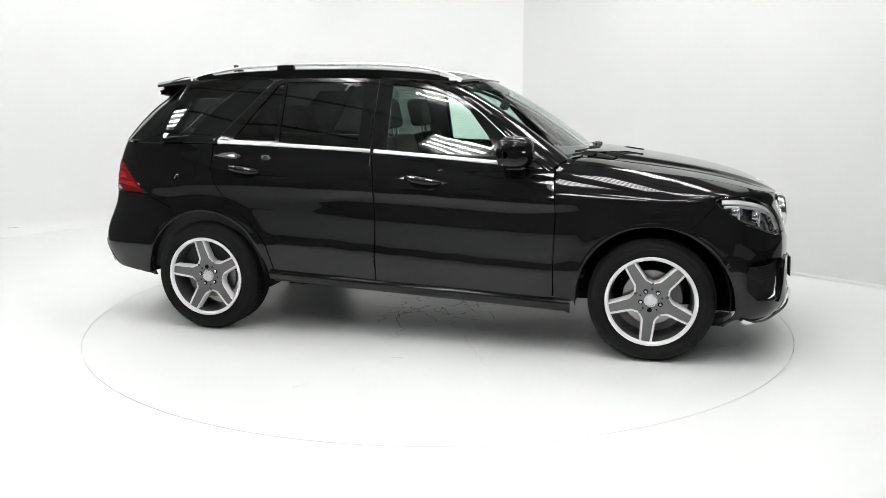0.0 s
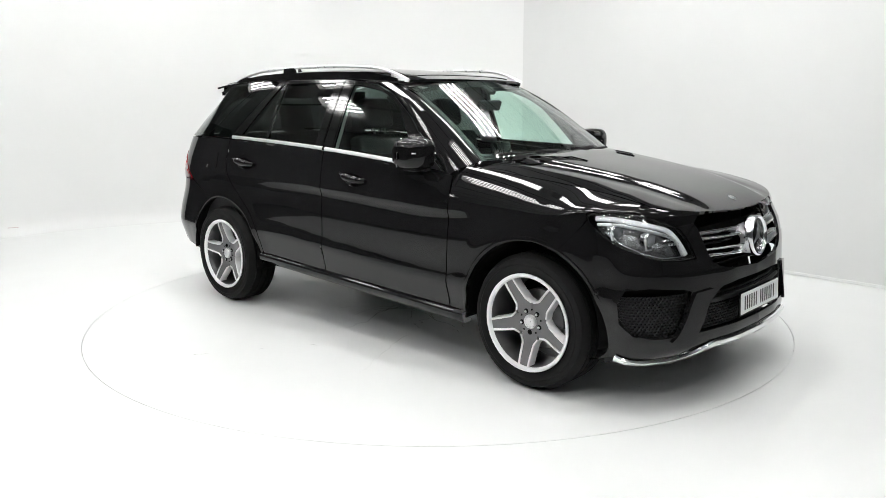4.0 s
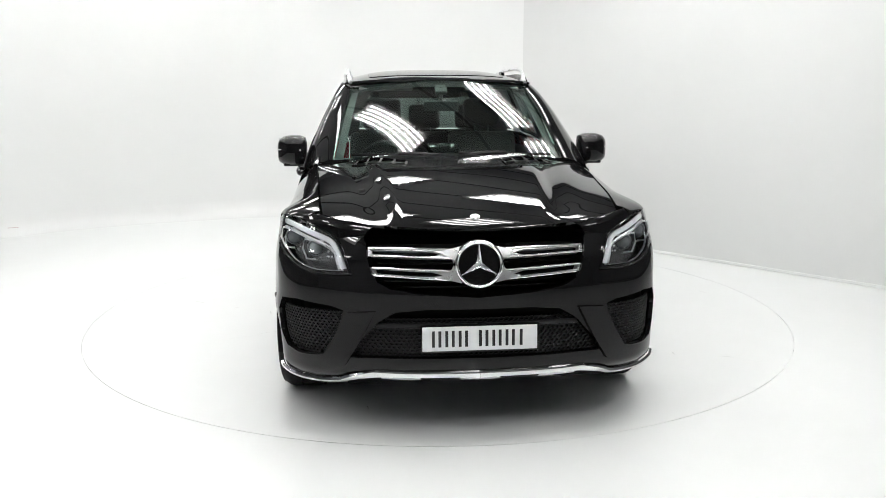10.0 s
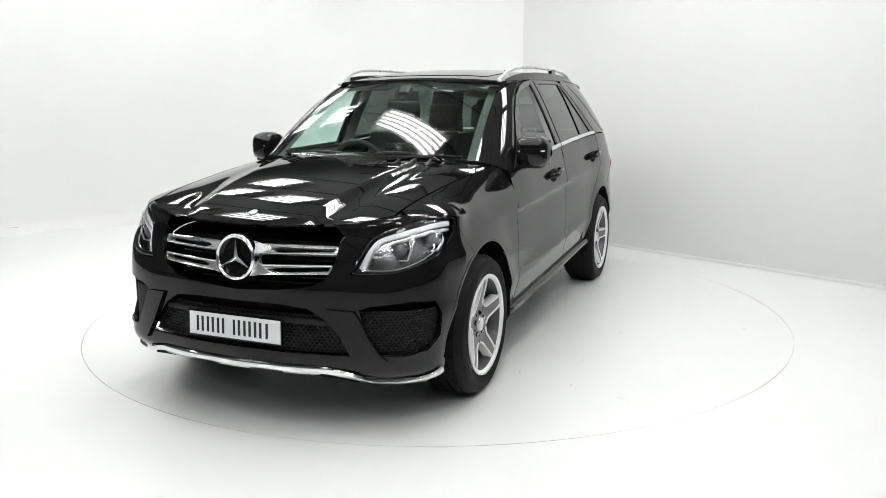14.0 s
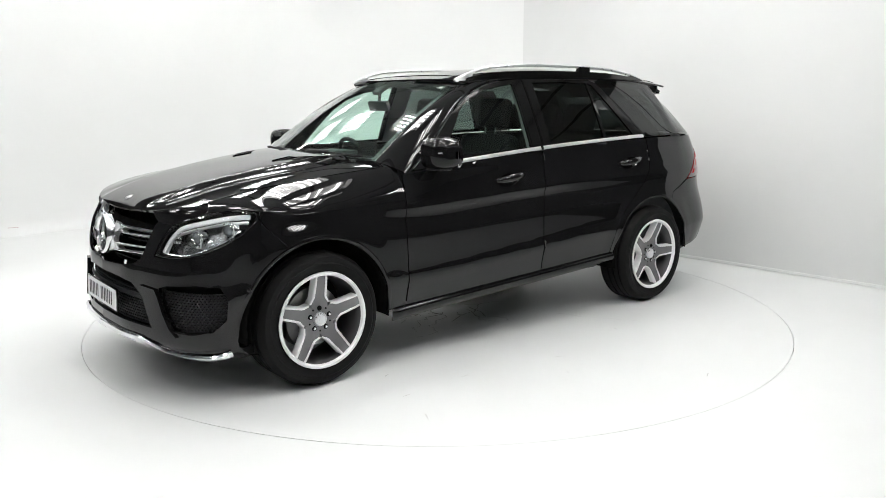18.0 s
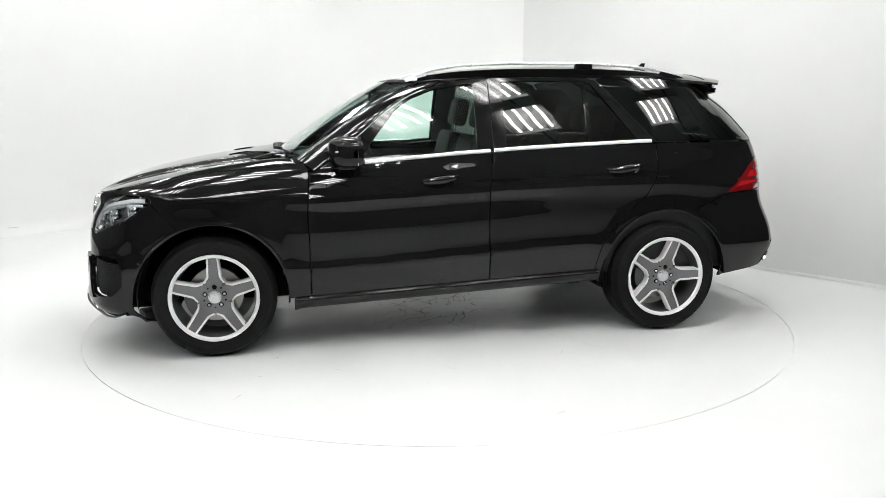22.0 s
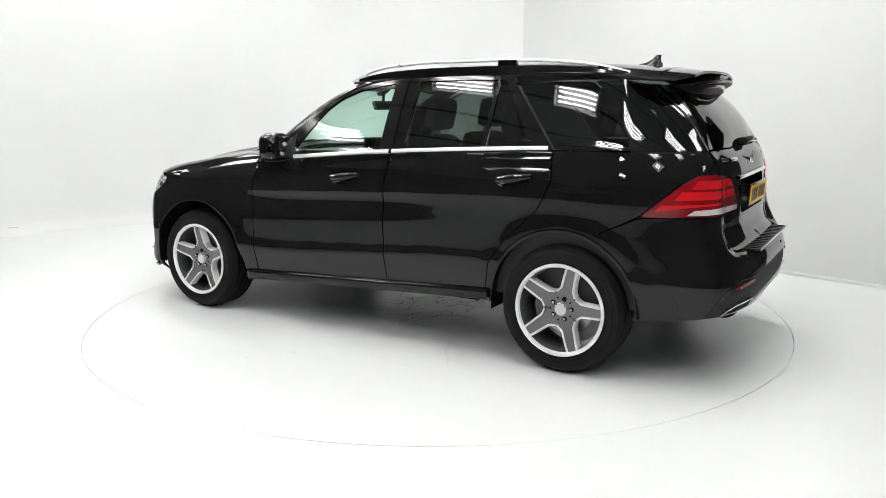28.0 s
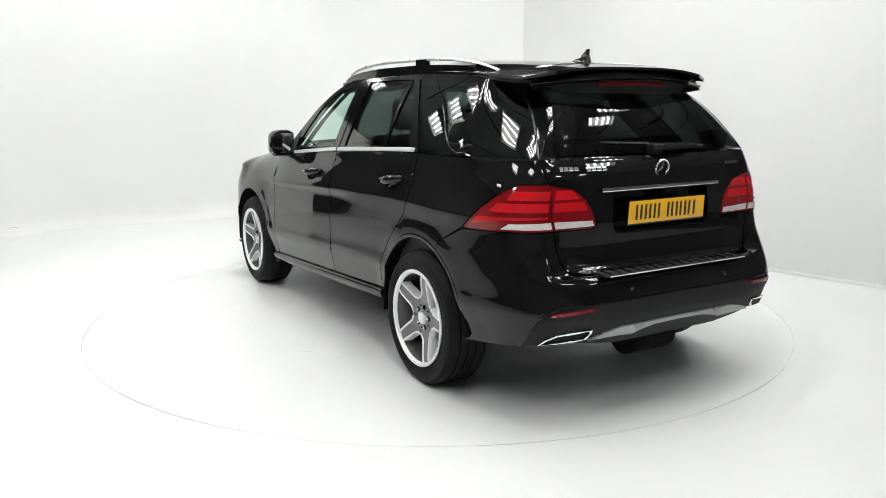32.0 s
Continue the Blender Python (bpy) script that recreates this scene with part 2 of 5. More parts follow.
def skin(s, z):
    """The place on the left half of the body for arrays s and z."""
    s, z = np.asarray(s, float), np.asarray(z, float)
    x0 = base_x(s)
    zb, zr = belt(x0), eave(x0)
    zh, zl = crease_high(x0), crease_low(x0)
    zz = np.where(z < zl, z + (0.56 - zl) * np.clip((z - 0.2) / (zl - 0.2), 0, 1),
                  np.where(z < zh, 0.56 + (z - zl) * 0.43 / (zh - zl), np.where(z < zb, 0.99 + (z - zh) * 0.23 / (zb - zh), 1.22 + (z - zb) * 0.44 / (zr - zb))))
    x = x0 + nose_shift(zz) * nose_on(s) + tail_shift(zz) * tail_on(s) + ledge(z) * smooth(2.40, 2.58, s) + shelf(zz) * smooth(2.36, 2.52, s)
    tuck = 1 - 0.72 * smooth(-1.78, -2.02, s) * (zz < 0.56)
    y = base_y(s) + flank(zz) * corner(s) * tuck - 0.052 * smooth(0.78, 1.04, z) * smooth(0.55, 1.5, x0) * (1 - 0.35 * smooth(1.62, 1.86, x0)) * np.clip(base_y(s) / 0.8, 0, 1)
    y = y - groove(zz) * smooth(-1.28, -0.98, s) * (1 - smooth(0.15, 0.8, s))
    for wx, wz in WHEELS:
        r = np.hypot(x - wx, z - wz)
        y = y + 0.005 * (1 - smooth(0.46, 0.58, r)) * smooth(0.2, 0.45, r) * (z < 1.0)
    return np.stack([x, y, z + 0 * x], -1)


def plane_mesh(loops, step, keep=None):
    """Triangles inside closed outlines in the plane; later loops are holes. Returns points, triangles, edge rims."""
    from mathutils.geometry import delaunay_2d_cdt
    pts, edges = [], []
    for loop in loops:
        fine = []
        for a, b in zip(loop, loop[1:] + loop[:1]):
            k = max(1, int(math.ceil(math.hypot(b[0] - a[0], b[1] - a[1]) / step)))
            fine += [(a[0] + (b[0] - a[0]) * i / k, a[1] + (b[1] - a[1]) * i / k) for i in range(k)]
        base = len(pts)
        pts += fine
        edges += [(base + i, base + (i + 1) % len(fine)) for i in range(len(fine))]
    rim = np.array(pts)
    lo, hi = rim.min(0), rim.max(0)
    gx, gy = np.meshgrid(np.arange(lo[0] + step * 0.37, hi[0], step), np.arange(lo[1] + step * 0.41, hi[1], step))
    grid = np.stack([gx.ravel(), gy.ravel()], -1)
    inside = np.zeros(len(grid), bool)
    near = np.full(len(grid), 9.0)
    for i, j in edges:
        (x1, y1), (x2, y2) = pts[i], pts[j]
        if y1 != y2:
            cut = ((y1 > grid[:, 1]) != (y2 > grid[:, 1])) & (grid[:, 0] < (x2 - x1) * (grid[:, 1] - y1) / (y2 - y1) + x1)
            inside ^= cut
        t = np.clip(((grid[:, 0] - x1) * (x2 - x1) + (grid[:, 1] - y1) * (y2 - y1)) / max((x2 - x1) ** 2 + (y2 - y1) ** 2, 1e-12), 0, 1)
        near = np.minimum(near, np.hypot(grid[:, 0] - x1 - t * (x2 - x1), grid[:, 1] - y1 - t * (y2 - y1)))
    grid = grid[inside & (near > step * 0.42)]
    vs, es, fs, *_ = delaunay_2d_cdt([Vector(p) for p in pts] + [Vector(p) for p in grid], edges, [], 0, 1e-6)
    vs = np.array([(v.x, v.y) for v in vs])
    good = []
    for f in fs:
        c = vs[list(f)].mean(0)
        odd = False
        for i, j in edges:
            (x1, y1), (x2, y2) = pts[i], pts[j]
            if (y1 > c[1]) != (y2 > c[1]) and c[0] < (x2 - x1) * (c[1] - y1) / (y2 - y1) + x1:
                odd = not odd
        if odd:
            good.append(tuple(f))
    return vs, good


def panel(name, loops, surface, mat, parent, label="", step=0.04, depth=0.014, push=0.0, side=1, both=False):
    """A sheet that follows surface(u, v) inside the outlines, with its edges turned in by depth. side -1 is the mirrored half; both joins the halves."""
    uv, tris = plane_mesh([list(map(tuple, l)) for l in loops], step)
    e = 0.002
    u, v = uv[:, 0], uv[:, 1]
    p = surface(u, v)
    n = np.cross(surface(u + e, v) - surface(u - e, v), surface(u, v + e) - surface(u, v - e))
    n /= np.linalg.norm(n, axis=1)[:, None] + 1e-12
    ref = p - np.array([0, 0, 0.9])
    ref[:, 0] *= 0.6
    if np.mean((n * ref).sum(1)) < 0:
        n = -n
    p = p + n * push
    bm = bmesh.new()
    nl, fl = bm.verts.layers.float_vector.new("n"), bm.faces.layers.int.new("rim")
    vs = [bm.verts.new(q) for q in p]
    for vert, q in zip(vs, n):
        vert[nl] = q
    for t in tris:
        a, b, c = (Vector(p[i]) for i in t)
        order = t if (b - a).cross(c - a).dot(Vector(n[t[0]])) > 0 else t[::-1]
        try:
            bm.faces.new([vs[i] for i in order])
        except ValueError:
            pass
    loose = [vert for vert in bm.verts if not vert.link_faces]
    rim = [ed for ed in bm.edges if len(ed.link_faces) == 1]
    if both:
        rim = [ed for ed in rim if abs(ed.verts[0].co.y) + abs(ed.verts[1].co.y) > 0.002]
    inner = {}
    for ed in rim:
        for vert in ed.verts:
            if vert not in inner:
                inner[vert] = bm.verts.new(vert.co - vert[nl] * depth)
                inner[vert][nl] = vert[nl]
    for ed in rim:
        loop = ed.link_loops[0]
        a, b = loop.vert, loop.link_loop_next.vert
        bm.faces.new((b, a, inner[a], inner[b]))[fl] = 1
    for vert in loose:
        bm.verts.remove(vert)
    if side < 0:
        flip(bm)
        for vert in bm.verts:
            vert[nl] = vert[nl] * Vector((1, -1, 1))
    if both:
        mirrored(bm)
    bm.normal_update()
    me = bpy.data.meshes.new(name)
    normals = []
    for f in bm.faces:
        for l in f.loops:
            q = l.vert[nl].copy()
            if f[fl]:
                q = f.normal.copy()
            elif q.dot(f.normal) < 0.3:
                q = q * Vector((1, -1, 1))
                if q.dot(f.normal) < 0.3:
                    q = f.normal.copy()
            normals.append(q)
    bm.to_mesh(me)
    bm.free()
    me.polygons.foreach_set("use_smooth", [True] * len(me.polygons))
    me.normals_split_custom_set(normals)
    ob = new(name, me)
    me.materials.append(mat)
    ob.parent = parent
    if label:
        tagged(ob, label)
    return ob


# ---- the studio ----
WALL_TOP = 3.1
WEST_START = 2.85
left_x = curve([0, 1, 2, 3, 4, 5, 6, 7, 8, 9, 10], [-6.3, -6.2, -5.9, -5.15, -4.18, -3.24, -2.16, -1.3, -0.5, 0.30, 0.98])
left_y = curve([0, 1, 2, 3, 4, 5, 5.8, 6.2, 7, 8, 9, 10], [-7.5, -1.5, 1.6, 3.32, 4.2, 4.67, 4.97, 4.98, 4.93, 4.65, 4.12, 3.42])


def build_studio():
    # white floor inside the walls, with a round opening for the turntable
    n = 144
    bm = bmesh.new()
    ring, outer, low = [], [], []
    for k in range(n):
        c, q = math.cos(2 * math.pi * k / n), math.sin(2 * math.pi * k / n)
        far = min(6.4 / max(abs(c), 1e-6), (5.6 if q > 0 else 8.2) / max(abs(q), 1e-6), 9.0)
        ring.append(bm.verts.new((2.4795 * c, 2.4795 * q, 0)))
        outer.append(bm.verts.new((far * c, far * q, 0)))
        low.append(bm.verts.new((2.4795 * c, 2.4795 * q, -0.05)))
    for k in range(n):
        j = (k + 1) % n
        bm.faces.new((ring[k], outer[k], outer[j], ring[j]))
        bm.faces.new((low[k], ring[k], ring[j], low[j]))
    tagged(part("floor", bm, FLOOR), "glossy white painted studio floor round the turntable", "floor", kind="structure")
    bm = bmesh.new()
    bmesh.ops.create_circle(bm, cap_ends=True, segments=64, radius=2.6, matrix=pose(0, 0, -0.05))
    tagged(part("turntable_pit", bm, SEAM), "dark shallow pit below the turntable", "pit", kind="structure")
    # curved wall with a soft cove at its foot
    rows = []
    foot = [(0.30, 0.0), (0.18, 0.012), (0.08, 0.05), (0.02, 0.12), (0, 0.22), (0, 1.2), (0, 2.2), (0, WALL_TOP), (-0.15, WALL_TOP), (-0.15, 0)]
    us = np.linspace(WEST_START, 10, 120)
    for inset, z in foot:
        row = []
        for u in us:
            p = np.array([left_x(u), left_y(u)])
            d = np.array([left_x(u + 0.01) - left_x(u - 0.01), left_y(u + 0.01) - left_y(u - 0.01)])
            d /= np.linalg.norm(d)
            row.append(Vector((p[0] + d[1] * inset, p[1] - d[0] * inset, z + 0.002)))
        rows.append(row)
    bm = loft(bmesh.new(), rows)
    bmesh.ops.recalc_face_normals(bm, faces=bm.faces)
    tagged(part("wall_west", bm, WALL), "white curved cyclorama wall with a coved foot", "wall", kind="structure")
    west = bpy.data.objects["wall_west"]
    for x, y, z, long, tilt in ((-5.01, 3.365, 0.085, 0.10, 2), (-5.085, 3.285, 0.03, 0.05, -6)):
        bm = bmesh.new()
        for dx, size in ((0, (long, 0.004, 0.004)), (-long / 2, (0.012, 0.005, 0.007)), (long / 2, (0.014, 0.005, 0.008))):
            box(bm, size, pose(x, y, z, 0, tilt, 46) @ pose(dx, 0, 0), 0.001)
        part("wall_scuff", bm, PINK, west, "small reddish scuff at the foot of the wall")
    # straight wall
    a, b = Vector((0.7918, 3.6326, 0)), Vector((3.6718, 0.4326, 0))
    d = (b - a).normalized()
    nrm = Vector((d.y, -d.x, 0))
    mid = (a + b) / 2
    m = Matrix(((d.x, -nrm.x, 0, mid.x), (d.y, -nrm.y, 0, mid.y), (0, 0, 1, 0), (0, 0, 0, 1)))
    L = (b - a).length
    bm = box(bmesh.new(), (L, 0.12, WALL_TOP), m @ pose(0, 0.06, WALL_TOP / 2))
    tagged(part("wall_east", bm, PANEL, smooth=False), "white flat studio wall panel", "wall", kind="structure")
    bm = box(bmesh.new(), (L, 0.012, 0.03), m @ pose(0, -0.007, 0.017), 0.003)
    tagged(part("baseboard", bm, WALL), "thin white skirting along the flat wall", "skirting", kind="structure")
    # the rest of the hall, dark
    for name, size, place in (("wall_south", (16, 0.2, 4.4), (0, -8.6, 2.2)), ("wall_north", (16, 0.2, 4.4), (0, 7.6, 2.2)),
                              ("wall_far_west", (0.2, 16.4, 4.4), (-8, -0.5, 2.2)), ("wall_far_east", (0.2, 16.4, 4.4), (8, -0.5, 2.2))):
        bm = box(bmesh.new(), size, pose(*place))
        tagged(part(name, bm, HALL, smooth=False), "grey hall wall outside the white studio", "wall", kind="structure")
    bm = box(bmesh.new(), (16.2, 16.4, 0.2), pose(0, -0.5, 4.25))
    tagged(part("ceiling", bm, CEIL, smooth=False), "pale hall ceiling over the studio", "ceiling", kind="structure")
    m = pose(0, -0.5, 4.145, 0, 0, math.degrees(math.atan2(-0.66, -0.75)))
    bm = bmesh.new()
    for k in range(11):
        box(bm, (0.05, 10.6, 0.03), m @ pose(-4.8 + k * 0.96, 0, 0))
    tagged(part("ceiling_joints", bm, HOUSING_DARK, smooth=False), "dark joint strips between the ceiling panels", "ceiling", kind="structure")
    ground = bmesh.new()
    bmesh.ops.create_circle(ground, cap_ends=True, segments=48, radius=300, matrix=pose(0, 0, -0.06))
    tagged(part("ground", ground, HALL_FLOOR), "grey concrete ground beyond the studio", "ground", kind="structure")


def ceiling_light(m, n=4, length=0.64, gap=0.145):
    """A bank of fluorescent tubes in one housing."""
    top = empty("ceiling_light")
    tagged(top, "%s of white fluorescent tubes hung under the ceiling" % ("square fitting" if length < 1 else "long bank"), "ceiling light", group="ceiling lights")
    part("housing", box(bmesh.new(), (gap * n + 0.06, length + 0.1, 0.05), pose(0, 0, 0.07), 0.01), HOUSING, top)
    for k in range(n):
        bm = bmesh.new()
        tube_along(bm, [((k - (n - 1) / 2) * gap, -length / 2, 0), ((k - (n - 1) / 2) * gap, length / 2, 0)], 0.022, 8)
        part("tube", bm, TUBE, top)
    wide, long = gap * n + 0.06, length + 0.1
    bm = bmesh.new()
    for x, y, sx, sy in ((wide / 2, 0, 0.012, long), (-wide / 2, 0, 0.012, long), (0, long / 2, wide, 0.012), (0, -long / 2, wide, 0.012)):
        box(bm, (sx, sy, 0.14), pose(x, y, -0.002))
    part("reflector_rim", bm, HOUSING, top, "grey sheet rim round the tubes", smooth=False)
    for y in (-length * 0.4, length * 0.4):
        bm = tube_along(bmesh.new(), [(0, y, 0.09), (0.001, y, 4.16 - m.translation.z)], 0.006, 6)
        part("hanger", bm, HOUSING, top)
    top.matrix_basis = m
    return top


def build_lights():
    """Square four-tube fittings in three rows that run along the flat wall, two long banks, and added fill fittings."""
    turn = math.degrees(math.atan2(-0.66, -0.75))
    first = ceiling_light(pose(1.98, 0.10, 3.9, 0, 0, turn))
    # the last three places are unseen fill, added to brighten floor, walls and wheels
    for x, y in ((2.68, -0.90), (3.2, -1.87), (0.45, -1.10), (1.17, -1.85), (1.87, -2.63), (-2.05, 1.85), (-2.85, 2.85),
                 (-1.65, -1.05), (-0.75, -2.0), (0.35, -2.75), (-2.5, -0.1), (-3.4, 0.9), (-0.2, -5.6), (1.9, -5.0), (3.1, -3.9), (-4.3, 0.4), (-4.4, 2.0), (-5.3, -1.6), (-3.9, -2.9), (-2.2, -4.6), (5.6, -4.6), (-5.4, -4.6), (-3.4, -6.6), (-3.75, 3.4), (-2.4, 3.85), (-0.5, 3.45), (0.6, -4.4), (-1.3, -3.5), (-4.6, -1.0)):
        copy_thing(first, pose(x, y, 3.9, 0, 0, turn))
    ceiling_light(pose(1.06, 1.08, 3.9, 0, 0, turn - 1), n=4, length=1.45, gap=0.13)
    ceiling_light(pose(-0.74, 0.13, 3.9, 0, 0, turn - 3), n=5, length=1.45, gap=0.085)


build_studio()
build_lights()

# ---- turntable ----
def build_turntable():
    """A round plate with an uneven painted rim and a worn, cracked middle."""
    rnd = random.Random(8)
    waves = [(rnd.randint(2, 9), rnd.uniform(0, 6.28), rnd.uniform(0.2, 0.5)) for _ in range(5)]
    bm = bmesh.new()
    top, low = [], []
    for k in range(240):
        a = 2 * math.pi * k / 240
        gap = 0.0038 + 0.0022 * sum(w * math.sin(f * a + p) for f, p, w in waves)
        r = 2.4795 - min(max(gap, 0.0008), 0.006)
        top.append(bm.verts.new((r * math.cos(a), r * math.sin(a), 0)))
        low.append(bm.verts.new((r * math.cos(a), r * math.sin(a), -0.04)))
    bm.faces.new(top)
    bm.faces.new(low[::-1])
    for k in range(240):
        bm.faces.new((low[k], low[(k + 1) % 240], top[(k + 1) % 240], top[k]))
    table = part("turntable", bm, FLOOR, smooth=False)
    tagged(table, "round white turntable plate, cracked at its middle, flush with the floor", "turntable")

    def ribbon(pts, wide):
        bm = bmesh.new()
        rows = [[], []]
        for i, p in enumerate(pts):
            d = (pts[min(i + 1, len(pts) - 1)] - pts[max(i - 1, 0)]).normalized()
            w = wide * (1 - 0.8 * i / len(pts)) * rnd.uniform(0.5, 1.3)
            rows[0].append(Vector((p.x - d.y * w, p.y + d.x * w, 0.0008)))
            rows[1].append(Vector((p.x + d.y * w, p.y - d.x * w, 0.0008)))
        loft(bm, rows)
        for f in bm.faces:
            if f.normal.z < 0:
                f.normal_flip()
        return bm

    def jagged(a, r0, r1, bend):
        pts, n = [], max(4, int((r1 - r0) / 0.045))
        for i in range(n + 1):
            r = r0 + (r1 - r0) * i / n
            pts.append(Vector((r * math.cos(a), r * math.sin(a), 0)))
            a += rnd.uniform(-bend, bend) * 0.06 / max(r, 0.1)
        return pts

    for k in range(17):
        a = 6.283 * (k + rnd.uniform(-0.3, 0.3)) / 17
        r0 = rnd.choice((0.06, 0.2, 0.24))
        part("crack", ribbon(jagged(a, r0, rnd.uniform(0.42, 0.95), 1.0), 0.0035), CRACK, table, "thin dark crack in the paint", smooth=False)
    for k in range(9):
        a = 6.283 * k / 9 + rnd.uniform(-0.2, 0.2)
        span, r = rnd.uniform(0.4, 0.75), rnd.uniform(0.2, 0.32)
        pts = [Vector(((r + rnd.uniform(-0.02, 0.02)) * math.cos(a + span * i / 6), (r + rnd.uniform(-0.02, 0.02)) * math.sin(a + span * i / 6), 0)) for i in range(7)]
        part("crack", ribbon(pts, 0.0045), CRACK, table, smooth=False)
    for k in range(16):
        a, r, turn, long = rnd.uniform(0, 6.28), rnd.uniform(1.0, 2.35), rnd.uniform(0, 3.14), rnd.uniform(0.008, 0.03)
        c, d = Vector((r * math.cos(a), r * math.sin(a), 0)), Vector((math.cos(turn), math.sin(turn), 0))
        part("scuff", ribbon([c + d * (long * i) + Vector((rnd.uniform(-0.004, 0.004), rnd.uniform(-0.004, 0.004), 0)) for i in range(4)], 0.003), SCUFF, table, "small grey scuff", smooth=False)
    for a, r0, r1 in ((0.35, 1.2, 1.9), (2.2, 0.9, 1.5), (3.6, 1.4, 2.0), (5.2, 0.8, 1.6)):
        part("scratch", ribbon(jagged(a, r0, r1, 0.35), 0.0018), SCUFF, table, "long faint scratch", smooth=False)
    return table


turntable = build_turntable()

# ---- the car ----
car = empty("car")
tagged(car, "black five-door SUV with chrome trim on a turntable", "car")
SIDES = (1, -1)

zc_hood = curve([0.9, 1.02, 1.1, 1.32, 1.6, 1.85, 1.98, 2.1, 2.18, 2.24, 2.3], [1.232, 1.229, 1.224, 1.194, 1.150, 1.098, 1.063, 1.020, 0.979, 0.934, 0.885])
ye_hood = curve([0.9, 1.3, 1.6, 1.8, 1.95, 2.3], [0.795, 0.765, 0.742, 0.728, 0.715, 0.68])
ze_hood = curve([0.9, 1.3, 1.6, 1.8, 1.9, 2.0, 2.1, 2.2, 2.3], [1.160, 1.125, 1.09, 1.062, 1.042, 1.018, 0.985, 0.94, 0.88])


def hood(x, y):
    a = np.abs(y)
    zc, ze, ye = zc_hood(x), ze_hood(x), ye_hood(x)
    ridge = 0.375 + 0.12 * (1.88 - x)
    lift = 0.019 * smooth(2.24, 1.98, x)
    z = zc - lift - (zc - lift - ze) * (a / ye) ** 3.3 + lift * (1 - smooth(ridge - 0.02, ridge + 0.06, a)) - 0.004 * lift / 0.019 * np.exp(-((a - ridge - 0.10) / 0.05) ** 2)
    return np.stack([x + 0 * y, y + 0 * x, z], -1)


def fender(s, v):
    """The flank, rolling over above z0 to the bonnet's edge."""
    z0 = 0.94 + 0.05 * smooth(-1.5, -1.9, s)
    p0 = skin(s, np.minimum(v, z0))
    q = np.clip((v - z0) / (1.19 - z0), 0, 1)[..., None]
    base = skin(s, z0 + 0 * v)
    x = base[..., 0]
    ye, ze = ye_hood(x) + 0.005 - 0.05 * smooth(1.97, 2.1, x), np.maximum(ze_hood(x), z0 + 0.004)
    p3 = np.stack([x, ye, ze], -1)
    drop = ze - z0
    p1 = base + np.stack([0 * x, -0.006 + 0 * x, drop * 0.32], -1)
    p2 = p3 + np.stack([0 * x, (base[..., 1] - ye) * 0.5, -0.22 * drop], -1)
    bez = (1 - q) ** 3 * base + 3 * (1 - q) ** 2 * q * p1 + 3 * (1 - q) * q * q * p2 + q**3 * p3
    return np.where((v > z0)[..., None], bez, p0)


def arc(cx, cz, r, a0, a1, n=24):
    """Points of an arch in skin coordinates (s, z); angles in degrees, 0 towards the tail."""
    return [(-cx + r * math.cos(radians(a0 + (a1 - a0) * i / n)), cz + r * math.sin(radians(a0 + (a1 - a0) * i / n))) for i in range(n + 1)]


def screen(y, v):
    k = 0.285 - 0.04 * v
    x = 1.085 + (0.325 - 1.085) * v - k * y * y
    z = 1.185 + (1.67 - 1.185) * v + 0.028 * np.sin(np.pi * v) - 0.05 * (y / 0.62) ** 2 * v
    return np.stack([x, y + 0 * x, z], -1)


zc_roof = curve([0.4, 0.2, -0.2, -0.6, -1.0, -1.45, -1.9, -2.2, -2.3], [1.66, 1.695, 1.745, 1.768, 1.772, 1.754, 1.715, 1.676, 1.66])


def roof(x, y):
    edge = skin(-x, eave(x))
    ye, ze = edge[..., 1], edge[..., 2]
    z = zc_roof(x) - (zc_roof(x) - ze) * np.clip(np.abs(y) / ye, 0, 1) ** 3.2
    return np.stack([x + 0 * y, y + 0 * x, z], -1)


def inset(loop, d):
    """The outline drawn in by d towards its middle."""
    c = (sum(p[0] for p in loop) / len(loop), sum(p[1] for p in loop) / len(loop))
    out = []
    for p in loop:
        l = math.hypot(p[0] - c[0], p[1] - c[1])
        out.append((p[0] + (c[0] - p[0]) * d / l, p[1] + (c[1] - p[1]) * d / l))
    return out


